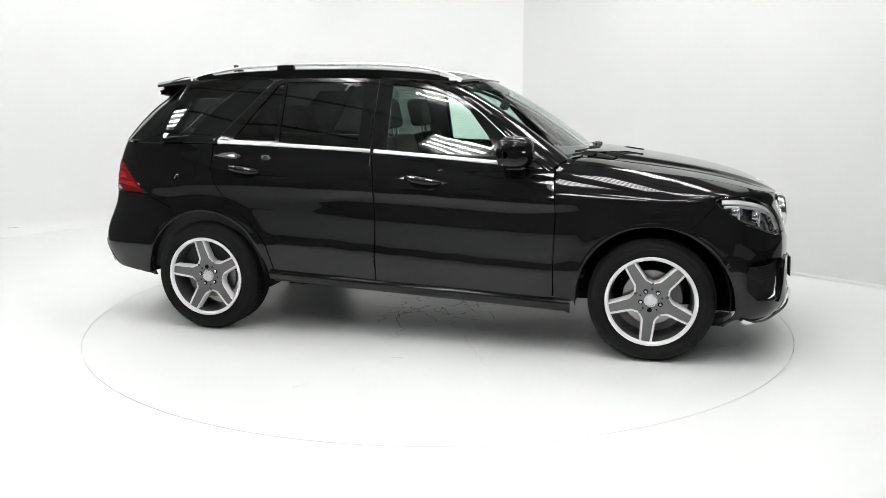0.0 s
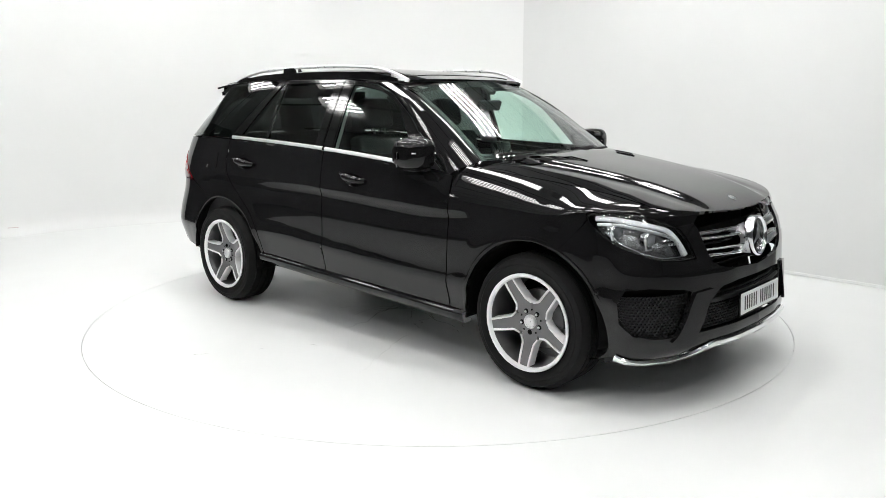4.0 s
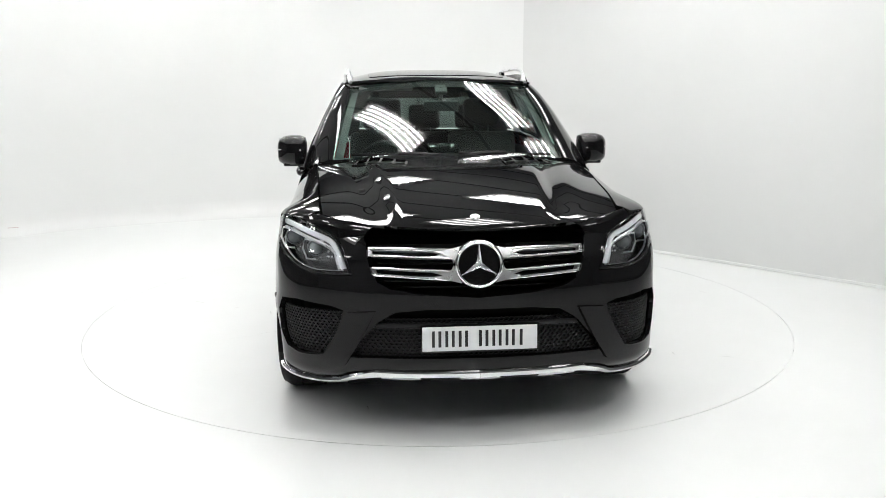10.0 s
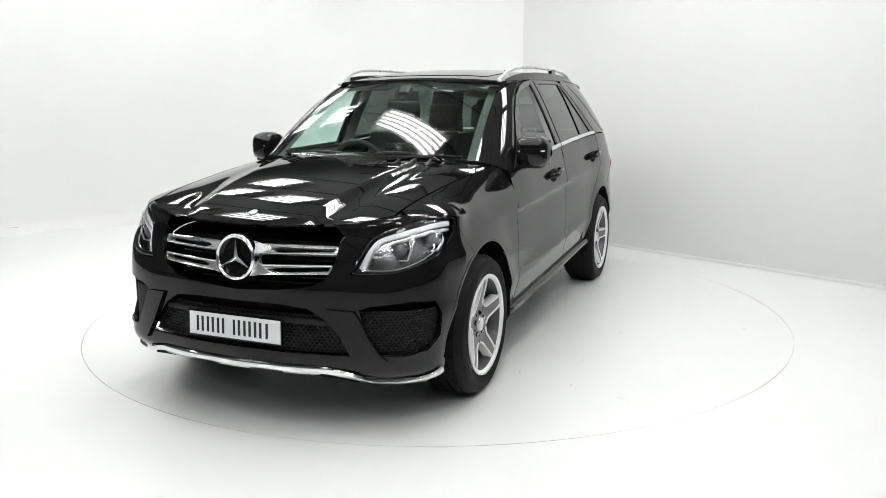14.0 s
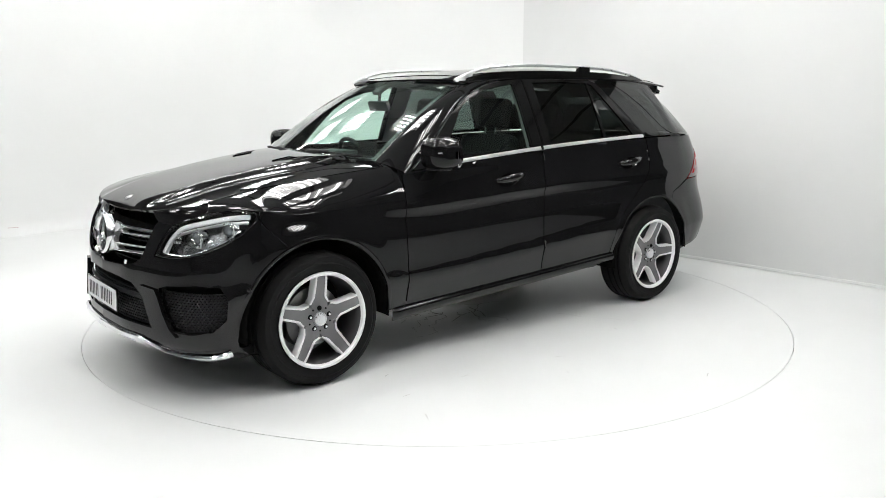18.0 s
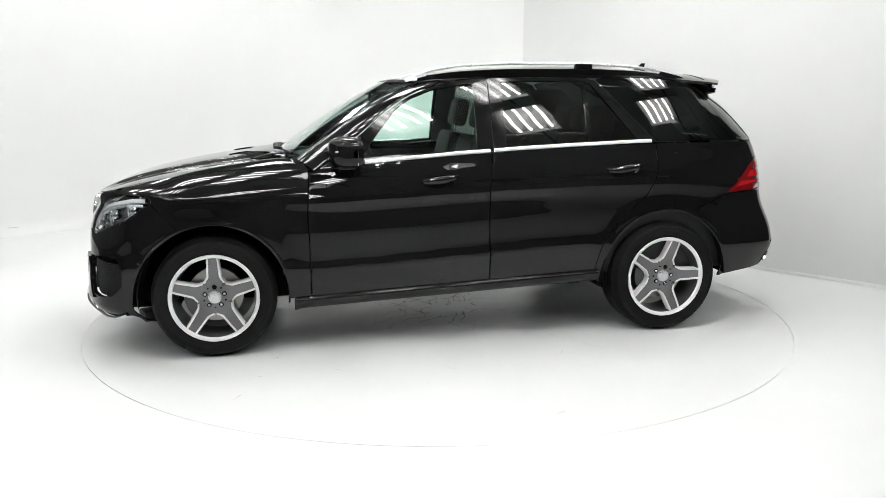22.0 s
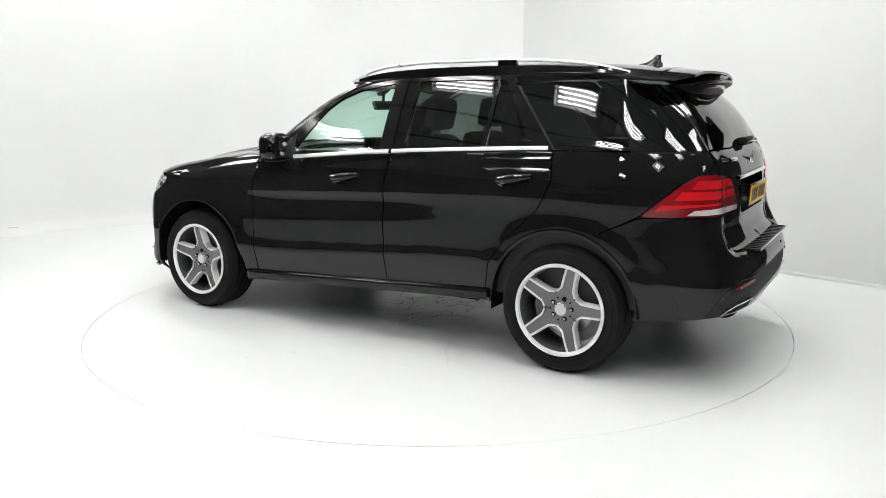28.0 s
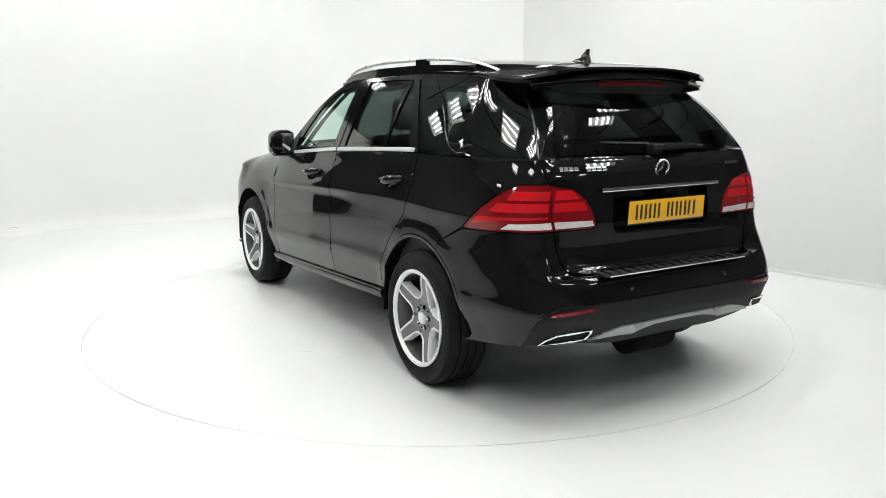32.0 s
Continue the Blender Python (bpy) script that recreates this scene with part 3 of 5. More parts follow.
def honeycomb(name, loop, surface, parent, push, cell=0.03, wide=0.0035, sd=1, both=False):
    """A lattice of hexagonal cells that fills an outline on a surface."""
    def within(x, y):
        odd = False
        for (x1, y1), (x2, y2) in zip(loop, loop[1:] + loop[:1]):
            if (y1 > y) != (y2 > y) and x < (x2 - x1) * (y - y1) / (y2 - y1) + x1:
                odd = not odd
        return odd

    lo = [min(p[i] for p in loop) for i in (0, 1)]
    hi = [max(p[i] for p in loop) for i in (0, 1)]
    h = cell * 0.62
    bars = set()
    for i in range(int((hi[0] - lo[0]) / cell) + 2):
        for j in range(int((hi[1] - lo[1]) / (1.5 * h / 1.0)) + 3):
            cx, cy = lo[0] + (i + 0.5 * (j % 2)) * cell, lo[1] + j * 1.5 * h * 0.667
            r = h * 0.667
            six = [(round(cx + cell / 2 * a, 4), round(cy + r * b, 4)) for a, b in ((0, 1), (1, 0.5), (1, -0.5), (0, -1), (-1, -0.5), (-1, 0.5))]
            for a, b in zip(six, six[1:] + six[:1]):
                if within((a[0] + b[0]) / 2, (a[1] + b[1]) / 2):
                    bars.add((min(a, b), max(a, b)))
    bm = bmesh.new()
    e = 0.002
    for a, b in sorted(bars):
        d = Vector((b[0] - a[0], b[1] - a[1]))
        w = Vector((-d.y, d.x)).normalized() * wide
        quad = np.array([(a[0] + w.x, a[1] + w.y), (b[0] + w.x, b[1] + w.y), (b[0] - w.x, b[1] - w.y), (a[0] - w.x, a[1] - w.y)])
        quad[:, 0] = np.maximum(quad[:, 0], lo[0])
        p = surface(quad[:, 0], quad[:, 1])
        n = np.cross(surface(quad[:, 0] + e, quad[:, 1]) - p, surface(quad[:, 0], quad[:, 1] + e) - p)
        n /= np.linalg.norm(n, axis=1)[:, None]
        n *= np.sign((n * (p - np.array([0, 0, 0.6]))).sum())
        front = [bm.verts.new(q) for q in p + n * push]
        back = [bm.verts.new(q) for q in p + n * (push - 0.012)]
        bm.faces.new(front)
        for k in range(4):
            bm.faces.new((front[k], front[(k + 1) % 4], back[(k + 1) % 4], back[k]))
    bmesh.ops.recalc_face_normals(bm, faces=bm.faces)
    if sd < 0:
        flip(bm)
    if both:
        mirrored(bm)
    return part(name, bm, PLASTIC, parent, "black honeycomb grille mesh", smooth=False)


def strip(bm, line, surface, half, push, lift=0.006, cap=True):
    """A raised trim strip along points (u, v) of a surface, half wide to each side."""
    pts = np.array(line, float)
    e = 0.002
    p = surface(pts[:, 0], pts[:, 1])
    n = np.cross(surface(pts[:, 0] + e, pts[:, 1]) - p, surface(pts[:, 0], pts[:, 1] + e) - p)
    n /= np.linalg.norm(n, axis=1)[:, None]
    n *= np.sign((n * (p - np.array([0, 0, 0.8]))).sum(1))[:, None]
    d = np.gradient(p, axis=0)
    d /= np.linalg.norm(d, axis=1)[:, None]
    w = np.cross(n, d)
    rows = []
    for a, b in ((-1, 0), (-0.8, 0.75), (0, 1), (0.8, 0.75), (1, 0)):
        rows.append([Vector(q) for q in p + w * half * a + n * (push + lift * b)])
    loft(bm, rows)
    bmesh.ops.recalc_face_normals(bm, faces=bm.faces)
    return bm


def dense(line, step=0.04):
    """The polyline with points added between, on a smooth curve."""
    pts = np.array(line, float)
    t = np.concatenate([[0], np.cumsum(np.hypot(*np.diff(pts, axis=0).T))])
    k = max(8, int(t[-1] / step))
    tt = np.linspace(0, t[-1], k)
    return np.stack([curve(t, pts[:, 0])(tt), curve(t, pts[:, 1])(tt)], -1)


def side_bm(bm, sd):
    return flip(bm) if sd < 0 else bm


FRONT_END = [(-1.8345, 0.9485), (-1.905, 0.876), (-1.995, 0.829), (-2.13, 0.781), (-2.22, 0.760), (-2.30, 0.755), (-2.392, 0.758), (-2.371, 0.82), (-2.349, 0.872), (-2.322, 0.917), (-2.38, 0.924), (-2.43, 0.922),
             (-2.443, 0.90), (-2.448, 0.86), (-2.472, 0.775), (-2.50, 0.73), (-2.556, 0.703), (-2.65, 0.686), (-2.74, 0.677), (-2.96, 0.664), (-2.96, 0.612), (-2.72, 0.612), (-2.58, 0.598), (-2.50, 0.55), (-2.43, 0.47), (-2.36, 0.385),
             (-2.66, 0.388), (-2.96, 0.39), (-2.96, 0.33), (-2.51, 0.33), (-2.38, 0.305), (-2.32, 0.275), (-2.1, 0.262), (-1.93, 0.28), (-1.86, 0.235), (-1.835, 0.23)] + arc(1.4575, 0.37, ARCH, 196, 113.5, 20)
FOG = [(-2.0, 0.622), (-2.12, 0.634), (-2.30, 0.617), (-2.352, 0.60), (-2.342, 0.55), (-2.30, 0.46), (-2.255, 0.395), (-2.14, 0.385), (-2.03, 0.395), (-1.965, 0.455), (-1.965, 0.56)]
LAMP = [(-2.382, 0.768), (-2.30, 0.764), (-2.22, 0.769), (-2.13, 0.79), (-2.06, 0.815), (-1.99, 0.842), (-1.925, 0.872), (-1.865, 0.915), (-1.842, 0.945), (-1.848, 0.968), (-1.90, 0.987), (-1.97, 0.996), (-2.05, 0.998), (-2.12, 0.986), (-2.18, 0.968), (-2.25, 0.944), (-2.312, 0.912), (-2.34, 0.87), (-2.362, 0.82)]


def bowl(hs, hz):
    """Outline of the scoop behind a door handle."""
    return [(hs + 0.100 * math.cos(a), hz - 0.012 + 0.040 * math.sin(a) + 0.012 * math.cos(a)) for a in np.linspace(0, 2 * math.pi, 28, endpoint=False)]


def build_body():
    for sd in SIDES:
        panel("front_wing", [[(-0.885, 0.345), (-0.882, 0.6), (-0.89, 0.85), (-0.872, 1.19), (-1.3, 1.19), (-1.6, 1.19), (-1.8, 1.19), (-2.0, 1.19), (-2.12, 1.19), (-2.16, 0.983), (-2.06, 1.004), (-2.0, 1.008), (-1.895, 1.0), (-1.843, 0.985), (-1.832, 0.952)] +
                             arc(1.4575, 0.37, ARCH, 113, -4, 30)], fender, PAINT, car, side=sd, step=0.03)
        d = empty("front_door", car)
        panel("door_skin", [[(-0.874, 0.348), (-0.876, 0.6), (-0.884, 0.85), (-0.866, 1.112), (-0.5, 1.15), (0, 1.19), (0.27, 1.207), (0.247, 1.0), (0.241, 0.76), (0.25, 0.402), (-0.2, 0.382), (-0.55, 0.365)], bowl(-0.066, 1.05)], skin, PAINT, d, side=sd, step=0.018)
        door_trim(d, sd, -0.80, 0.262, -0.066, 1.05)
        hole_f = [(-0.538, 1.205), (-0.438, 1.34), (-0.323, 1.478), (-0.225, 1.546), (-0.085, 1.60), (0.125, 1.635), (0.19, 1.64), (0.18, 1.225)]
        frame_f = [(-0.80, 1.13), (-0.60, 1.285), (-0.40, 1.455), (-0.22, 1.565), (-0.05, 1.63), (0.1, 1.66), (0.285, 1.675), (0.285, 1.215), (0, 1.195), (-0.5, 1.155)]
        panel("window_frame", [frame_f, hole_f], skin, GLOSS, d, side=sd, step=0.04)
        panel("window_pane", [hole_f], skin, CLEAR, d, "clear green-tinted side glass", side=sd, step=0.06, depth=0.004, push=-0.006)
        panel("pillar_cover", [[(0.195, 1.222), (0.2, 1.655), (0.278, 1.662), (0.277, 1.225)]], skin, GLOSS, d, side=sd, step=0.05, depth=0.003, push=0.002)
        d2 = empty("rear_door", car)
        panel("door_skin", [[(0.258, 0.403), (0.249, 0.76), (0.255, 1.0), (0.279, 1.207), (0.8, 1.236), (1.1, 1.246), (1.372, 1.25), (1.38, 1.10), (1.35, 1.01), (1.30, 0.925), (1.105, 0.746), (1.0, 0.60), (0.965, 0.436), (0.6, 0.419)], bowl(1.15, 1.095)], skin, PAINT, d2, side=sd, step=0.018)
        door_trim(d2, sd, 0.284, 1.345, 1.15, 1.095)
        frame_r = [(0.292, 1.215), (0.292, 1.675), (0.7, 1.68), (0.96, 1.68), (1.02, 1.66), (1.13, 1.54), (1.372, 1.262), (0.9, 1.255)]
        hole_r = [(0.372, 1.25), (0.375, 1.652), (0.7, 1.658), (0.93, 1.655), (0.985, 1.64), (1.245, 1.285), (0.9, 1.275)]
        panel("window_frame", [frame_r, hole_r], skin, GLOSS, d2, side=sd, step=0.04)
        panel("window_pane", [hole_r], skin, TINTED, d2, "dark privacy side glass", side=sd, step=0.06, depth=0.004, push=-0.006)
        panel("window_divider", [[(0.915, 1.275), (0.925, 1.655), (0.95, 1.655), (0.943, 1.277)]], skin, GLOSS, d2, side=sd, step=0.05, depth=0.006, push=0.001)
        panel("pillar_cover", [[(0.30, 1.225), (0.30, 1.664), (0.366, 1.664), (0.364, 1.235)]], skin, GLOSS, d2, side=sd, step=0.05, depth=0.003, push=0.002)
        panel("rear_wing", [[(0.973, 0.44), (1.008, 0.60), (1.113, 0.746), (1.308, 0.925), (1.358, 1.01), (1.388, 1.10), (1.38, 1.256), (1.75, 1.256), (2.02, 1.256), (2.39, 1.256), (2.425, 1.19), (2.457, 1.149), (2.285, 1.15), (2.155, 1.085), (1.945, 0.932), (1.70, 0.832)] +
                              arc(-1.4575, 0.37, ARCH, 62, 176, 30)], skin, PAINT, car, side=sd, step=0.03)
        flap = [(1.73, 1.15), (1.71, 1.158), (1.52, 1.16), (1.50, 1.15), (1.503, 1.045), (1.52, 1.033), (1.71, 1.028), (1.728, 1.04)]
        if sd < 0:
            panel("fuel_flap", [flap], skin, PAINT, car, side=sd, step=0.03, depth=0.004, push=0.003)
        panel("quarter_window", [[(1.385, 1.268), (1.145, 1.545), (1.035, 1.668), (1.10, 1.685), (1.5, 1.67), (1.8, 1.645), (2.0, 1.63), (2.235, 1.615), (2.29, 1.50), (2.34, 1.40), (2.385, 1.268)]], skin, TINTED, car, "dark privacy rear quarter glass", side=sd, step=0.05, depth=0.004)
        bm = strip(bmesh.new(), dense([(1.215, 1.655), (1.345, 1.575), (1.49, 1.46), (1.62, 1.35), (1.76, 1.285), (1.90, 1.275)]), skin, 0.0022, 0.001, 0.002)
        part("quarter_window_seal", side_bm(bm, sd), GLOSS, car, "thin black seal line")
        rows = []
        for out, down in ((-0.02, 0.004), (0.006, 0.0), (0.018, -0.006), (0.024, -0.018), (0.023, -0.036), (0.012, -0.056), (-0.006, -0.072), (-0.05, -0.085)):
            rows.append([skin(np.float64(u), np.float64(0.342 + 0.047 * (u + 0.985))) + np.array([0, out * min(1, (u + 1.0) / 0.05), down]) for u in np.linspace(-0.985, 0.99, 48)])
        part("sill", side_bm(loft(bmesh.new(), rows), sd), PAINT, car, "black side sill with a rounded ledge")
        # windscreen pillar
        a = [screen(np.float64(0.70 - 0.105 * t), np.float64(t)) for t in np.linspace(0, 1, 18)]
        line = curve([0, 0.35, 0.65, 0.85, 1], [-0.84, -0.56, -0.325, -0.155, 0.0]), curve([0, 0.35, 0.65, 0.85, 1], [1.12, 1.335, 1.52, 1.605, 1.655])
        b = [skin(line[0](t), line[1](t)) for t in np.linspace(0, 1, 18)]
        rows = []
        for w, up in ((0, -0.01), (0.08, 0.004), (0.35, 0.016), (0.65, 0.016), (0.92, 0.006), (1, -0.008)):
            rows.append([np.array(p) * (1 - w) + np.array(q) * w + np.array([0.6, 0.55, 0.6]) * up for p, q in zip(a, b)])
        bm = thicken(loft(bmesh.new(), rows), 0.006)
        part("windscreen_pillar", side_bm(bm, sd), PAINT, car)
        # cover between bonnet, pillar and wing
        bm = bmesh.new()
        loft(bm, [[(0.80, 0.80, 1.125), (0.86, 0.80, 1.14), (0.95, 0.79, 1.158)], [(0.83, 0.72, 1.175), (0.88, 0.72, 1.178), (0.96, 0.72, 1.19)], [(0.9, 0.6, 1.17), (0.95, 0.6, 1.185), (1.0, 0.6, 1.19)]])
        part("cowl_corner", side_bm(thicken(bm, 0.02), sd), PAINT, car)
        # painted strip between headlamp and bonnet edge
        low = [skin(np.float64(s), np.float64(z)) for s, z in ((-2.05, 1.003), (-2.15, 0.982), (-2.25, 0.951), (-2.322, 0.921), (-2.43, 0.926))]
        high = [hood(np.float64(x), np.float64(y)) - np.array([0, 0, 0.003]) for x, y in ((2.022, 0.698), (2.062, 0.660), (2.098, 0.605), (2.13, 0.54), (2.158, 0.46))]
        rows = [[np.array(p) * (1 - w) + np.array(q) * w + np.array([0.5, 0.3, 0.8]) * up for p, q in zip(low, high)] for w, up in ((0, -0.004), (0.3, 0.006), (0.65, 0.008), (1, 0.0))]
        part("lamp_bridge", side_bm(thicken(loft(bmesh.new(), rows), 0.004), sd), PAINT, car)
    # bonnet, roof, windscreen
    front = [(2.207, 0.0), (2.200, 0.2), (2.182, 0.36), (2.149, 0.496), (2.09, 0.62), (2.02, 0.70)]
    outline = front + [(1.9, 0.712), (1.8, 0.722), (1.6, 0.736), (1.3, 0.759), (1.0, 0.783), (0.93, 0.787), (0.985, 0.6), (1.045, 0.3), (1.06, 0)]
    vent = [(1.372, 0.272), (1.17, 0.578), (1.04, 0.555), (1.258, 0.262)]
    bonnet = panel("bonnet", [outline, vent], hood, PAINT, car, both=True, step=0.02)
    for sd in SIDES:
        bm = bmesh.new()
        place = lambda t, w, dz=0.0: Vector(hood(np.float64((1.372 - 0.202 * t) * (1 - w) + (1.258 - 0.218 * t) * w), np.float64((0.272 + 0.306 * t) * (1 - w) + (0.262 + 0.293 * t) * w))) + Vector((0, 0, dz))
        for k in range(5):
            t = k / 4 if k else 0.0
            t = min(max(t, 0.03), 0.97)
            loft(bm, [[place(t - 0.02, w, -0.001) for w in (0, 0.5, 1)], [place(t + 0.02, w, -0.001) for w in (0, 0.5, 1)], [place(t + 0.03, w, -0.022) for w in (0, 0.5, 1)]])
        bm.faces.new([bm.verts.new(place(t, w, -0.03)) for t, w in ((-0.02, -0.05), (1.02, -0.05), (1.02, 1.05), (-0.02, 1.05))])
        bmesh.ops.recalc_face_normals(bm, faces=bm.faces)
        vent_ob = part("bonnet_vent", side_bm(bm, sd), PLASTIC, bonnet, "black slatted bonnet vent")
        bm = bmesh.new()
        edge = [Vector(hood(np.float64(x), np.float64(y))) + Vector((0, 0, 0.001)) for x, y in vent]
        tube_along(bm, edge, 0.005, 6, closed=True)
        part("vent_rim", side_bm(bm, sd), GLOSS, vent_ob)
    outline = [(0.33, 0), (0.315, 0.3), (0.235, 0.585), (0.19, 0.64)] + [(x, float(skin(-x, eave(x))[1]) - 0.004) for x in (0.0, -0.3, -0.7, -1.1, -1.5, -1.8, -1.95)] + [(-2.03, 0.5), (-2.06, 0)]
    panel("roof", [outline], roof, PAINT, car, both=True, step=0.04)
    panel("sunroof", [[(0.13, 0), (0.12, 0.44), (0.09, 0.47), (-0.36, 0.48), (-0.39, 0.45), (-0.40, 0)]], roof, GLOSS, car, "dark glass sunroof", both=True, step=0.05, depth=0.003, push=0.003)
    panel("windscreen", [[(0, 0.0), (0.70, 0.0), (0.69, 0.1), (0.595, 0.985), (0.3, 0.995), (0, 1.0)]], screen, CLEAR, car, "clear green-tinted windscreen", both=True, step=0.06, depth=0.004)
    bm = loft(bmesh.new(), [[screen(np.float64(y), np.float64(v)) + np.array([-0.004, 0, -0.006]) for y in np.linspace(-w, w, 30)] for v, w in ((0.90, 0.60), (0.95, 0.598), (1.0, 0.595))])
    part("windscreen_shade_band", bm, DARK, car)
    front_end()
    rear_end()


def door_trim(d, sd, s0, s1, hs, hz):
    """Chrome waist strip and handle of a door; hs, hz: the handle's middle."""
    line = [(s, float(belt(-s)) - 0.004 + (0.012 if s > -0.6 else 0)) for s in np.linspace(max(s0, -0.53), s1, 24)]
    bm = strip(bmesh.new(), line, skin, 0.0125, 0.002, 0.007)
    part("waist_strip", side_bm(bm, sd), WAIST, d, "bright chrome waist strip")
    # scooped cup, pull bar and key button
    def scoop(u, v):
        q = ((u - hs) / 0.1) ** 2 + ((v - hz + 0.012 - 0.12 * (u - hs)) / 0.04) ** 2
        return skin(u, v) - np.stack([0 * u, 0.042 * np.clip(1 - q, 0, 1) ** 0.8, 0 * u], -1)

    panel("handle_cup", [bowl(hs, hz)], scoop, PAINT, d, side=sd, step=0.010, depth=0.002)
    y0 = float(skin(np.float64(hs), np.float64(hz))[1])
    pts = [(-hs + 0.108 - 0.216 * t, y0 + 0.006 + 0.040 * math.sin(math.pi * t) ** 0.5, hz - 0.012 + 0.030 * t) for t in np.linspace(0.0, 1.0, 13)]
    bm = tube_along(bmesh.new(), pts, [0.010 + 0.006 * math.sin(math.pi * i / 12) for i in range(13)], 12, flat=1.5)
    h = part("door_handle", side_bm(bm, sd), PAINT, d)
    bm = strip(bmesh.new(), [(hs - 0.075 + 0.15 * t, hz + 0.006 + 0.020 * t) for t in np.linspace(0, 1, 10)], lambda s, z: skin(s, z) + np.stack([0 * s, 0.056 + 0 * s, 0 * s], -1), 0.003, 0.0, 0.003)
    part("handle_strip", side_bm(bm, sd), CHROME, h)


def front_end():
    b = panel("front_bumper", [FRONT_END, FOG], skin, PAINT, car, both=True, step=0.03, depth=0.02)
    for sd in SIDES:
        panel("bumper_fin", [[(-2.372, 0.592), (-2.49, 0.60), (-2.46, 0.54), (-2.415, 0.45), (-2.35, 0.345), (-2.22, 0.362), (-2.262, 0.40), (-2.31, 0.475), (-2.352, 0.56)]], skin, PAINT, b, side=sd, step=0.03, depth=0.03, push=0.014)
        honeycomb("side_intake_mesh", FOG, skin, b, -0.03, sd=sd, cell=0.022)
        panel("side_intake_back", [inset(FOG, -0.02)], skin, DARK, b, side=sd, step=0.06, depth=0.002, push=-0.06)
        bm = strip(bmesh.new(), dense([(-2.05, 0.396), (-2.14, 0.381), (-2.25, 0.389), (-2.27, 0.41), (-2.285, 0.43)], 0.02), skin, 0.005, 0.001, 0.005)
        part("intake_lip", side_bm(bm, sd), GLOSS, b)
        bm = revolve(bmesh.new(), [(0.0, 0.004), (0.010, 0.003), (0.012, 0.0), (0.014, -0.002)], 14, axis="y")
        m = Matrix.Translation(skin(np.float64(-1.86), np.float64(0.60))) @ pose(0, 0, 0, 0, 0, -25)
        bmesh.ops.transform(bm, matrix=m, verts=bm.verts)
        part("parking_sensor", side_bm(bm, sd), GLOSS, b)
    mouth = [(-2.96, 0.605), (-2.72, 0.607), (-2.58, 0.592), (-2.50, 0.545), (-2.43, 0.465), (-2.365, 0.388), (-2.66, 0.391), (-2.96, 0.393)]
    honeycomb("lower_intake_mesh", mouth, skin, b, -0.035, both=True, cell=0.024)
    panel("lower_intake_back", [mouth], skin, DARK, b, both=True, step=0.06, depth=0.002, push=-0.075)
    bm = strip(bmesh.new(), dense([(-2.95, 0.535), (-2.6, 0.535), (-2.49, 0.53)]), skin, 0.012, -0.02, 0.01)
    part("intake_crossbar", mirrored(bm), PLASTIC, b)
    # chrome lip under the bumper
    lip = dense([(-1.955, 0.284), (-2.02, 0.270), (-2.1, 0.258), (-2.22, 0.258), (-2.31, 0.268), (-2.38, 0.300), (-2.5, 0.318), (-2.7, 0.32), (-2.96, 0.32)], 0.03)
    bm = strip(bmesh.new(), lip, skin, 0.016, 0.006, 0.016)
    part("chrome_lip", mirrored(bm), CHROME, b, "bright chrome lip under the bumper")
    for y in (0, 0.36, -0.36):
        s = -2.96 + abs(y)
        bm = strip(bmesh.new(), [(s - 0.0 + t, 0.309) for t in np.linspace(-0.0 if y == 0 else -0.09, 0.09, 8)], skin, 0.009, 0.012, 0.008)
        part("lip_tab", mirrored(bm) if y == 0 else side_bm(bm, 1 if y > 0 else -1), SATIN, b)
    bm = box(bmesh.new(), (0.5, 1.2, 0.02), pose(1.95, 0, 0.26), 0.005)
    part("front_undertray", bm, DARK, b)
    for sd in SIDES:
        bm = box(bmesh.new(), (0.08, 0.14, 0.06), pose(1.87, 0.77, 0.245, 0, 0, 25), 0.01)
        part("air_deflector", side_bm(bm, sd), PLASTIC, b)
    # grille
    g = empty("grille", car)
    opening = [(-2.96, 0.932), (-2.6, 0.929), (-2.43, 0.92), (-2.443, 0.90), (-2.448, 0.86), (-2.472, 0.775), (-2.50, 0.73), (-2.556, 0.703), (-2.65, 0.686), (-2.74, 0.677), (-2.96, 0.664)]
    panel("grille_back", [opening], skin, DARK, g, both=True, step=0.06, depth=0.002, push=-0.10)
    bm = bmesh.new()
    for z in (0.70, 0.725, 0.75, 0.805, 0.83):
        loft(bm, [[Vector(skin(np.float64(s), np.float64(z + dz))) + Vector((-0.07 + dx, 0, 0)) for s in np.linspace(-2.96, -2.50, 14)] for dx, dz in ((-0.02, 0.006), (0.0, 0.004), (0.0, -0.004), (-0.02, -0.006))])
    part("grille_louvres", mirrored(bm), GLOSS, g)
    for sd in SIDES:
        panel("grille_bar", [[(-2.45, 0.882), (-2.452, 0.854), (-2.47, 0.848), (-2.82, 0.840), (-2.87, 0.838), (-2.87, 0.878), (-2.82, 0.878), (-2.6, 0.882)],
                             [(-2.464, 0.875), (-2.470, 0.858), (-2.75, 0.850), (-2.80, 0.862), (-2.75, 0.874)]], skin, SATIN, g, "satin silver grille bar with dark slot", side=sd, step=0.03, depth=0.035, push=-0.015)
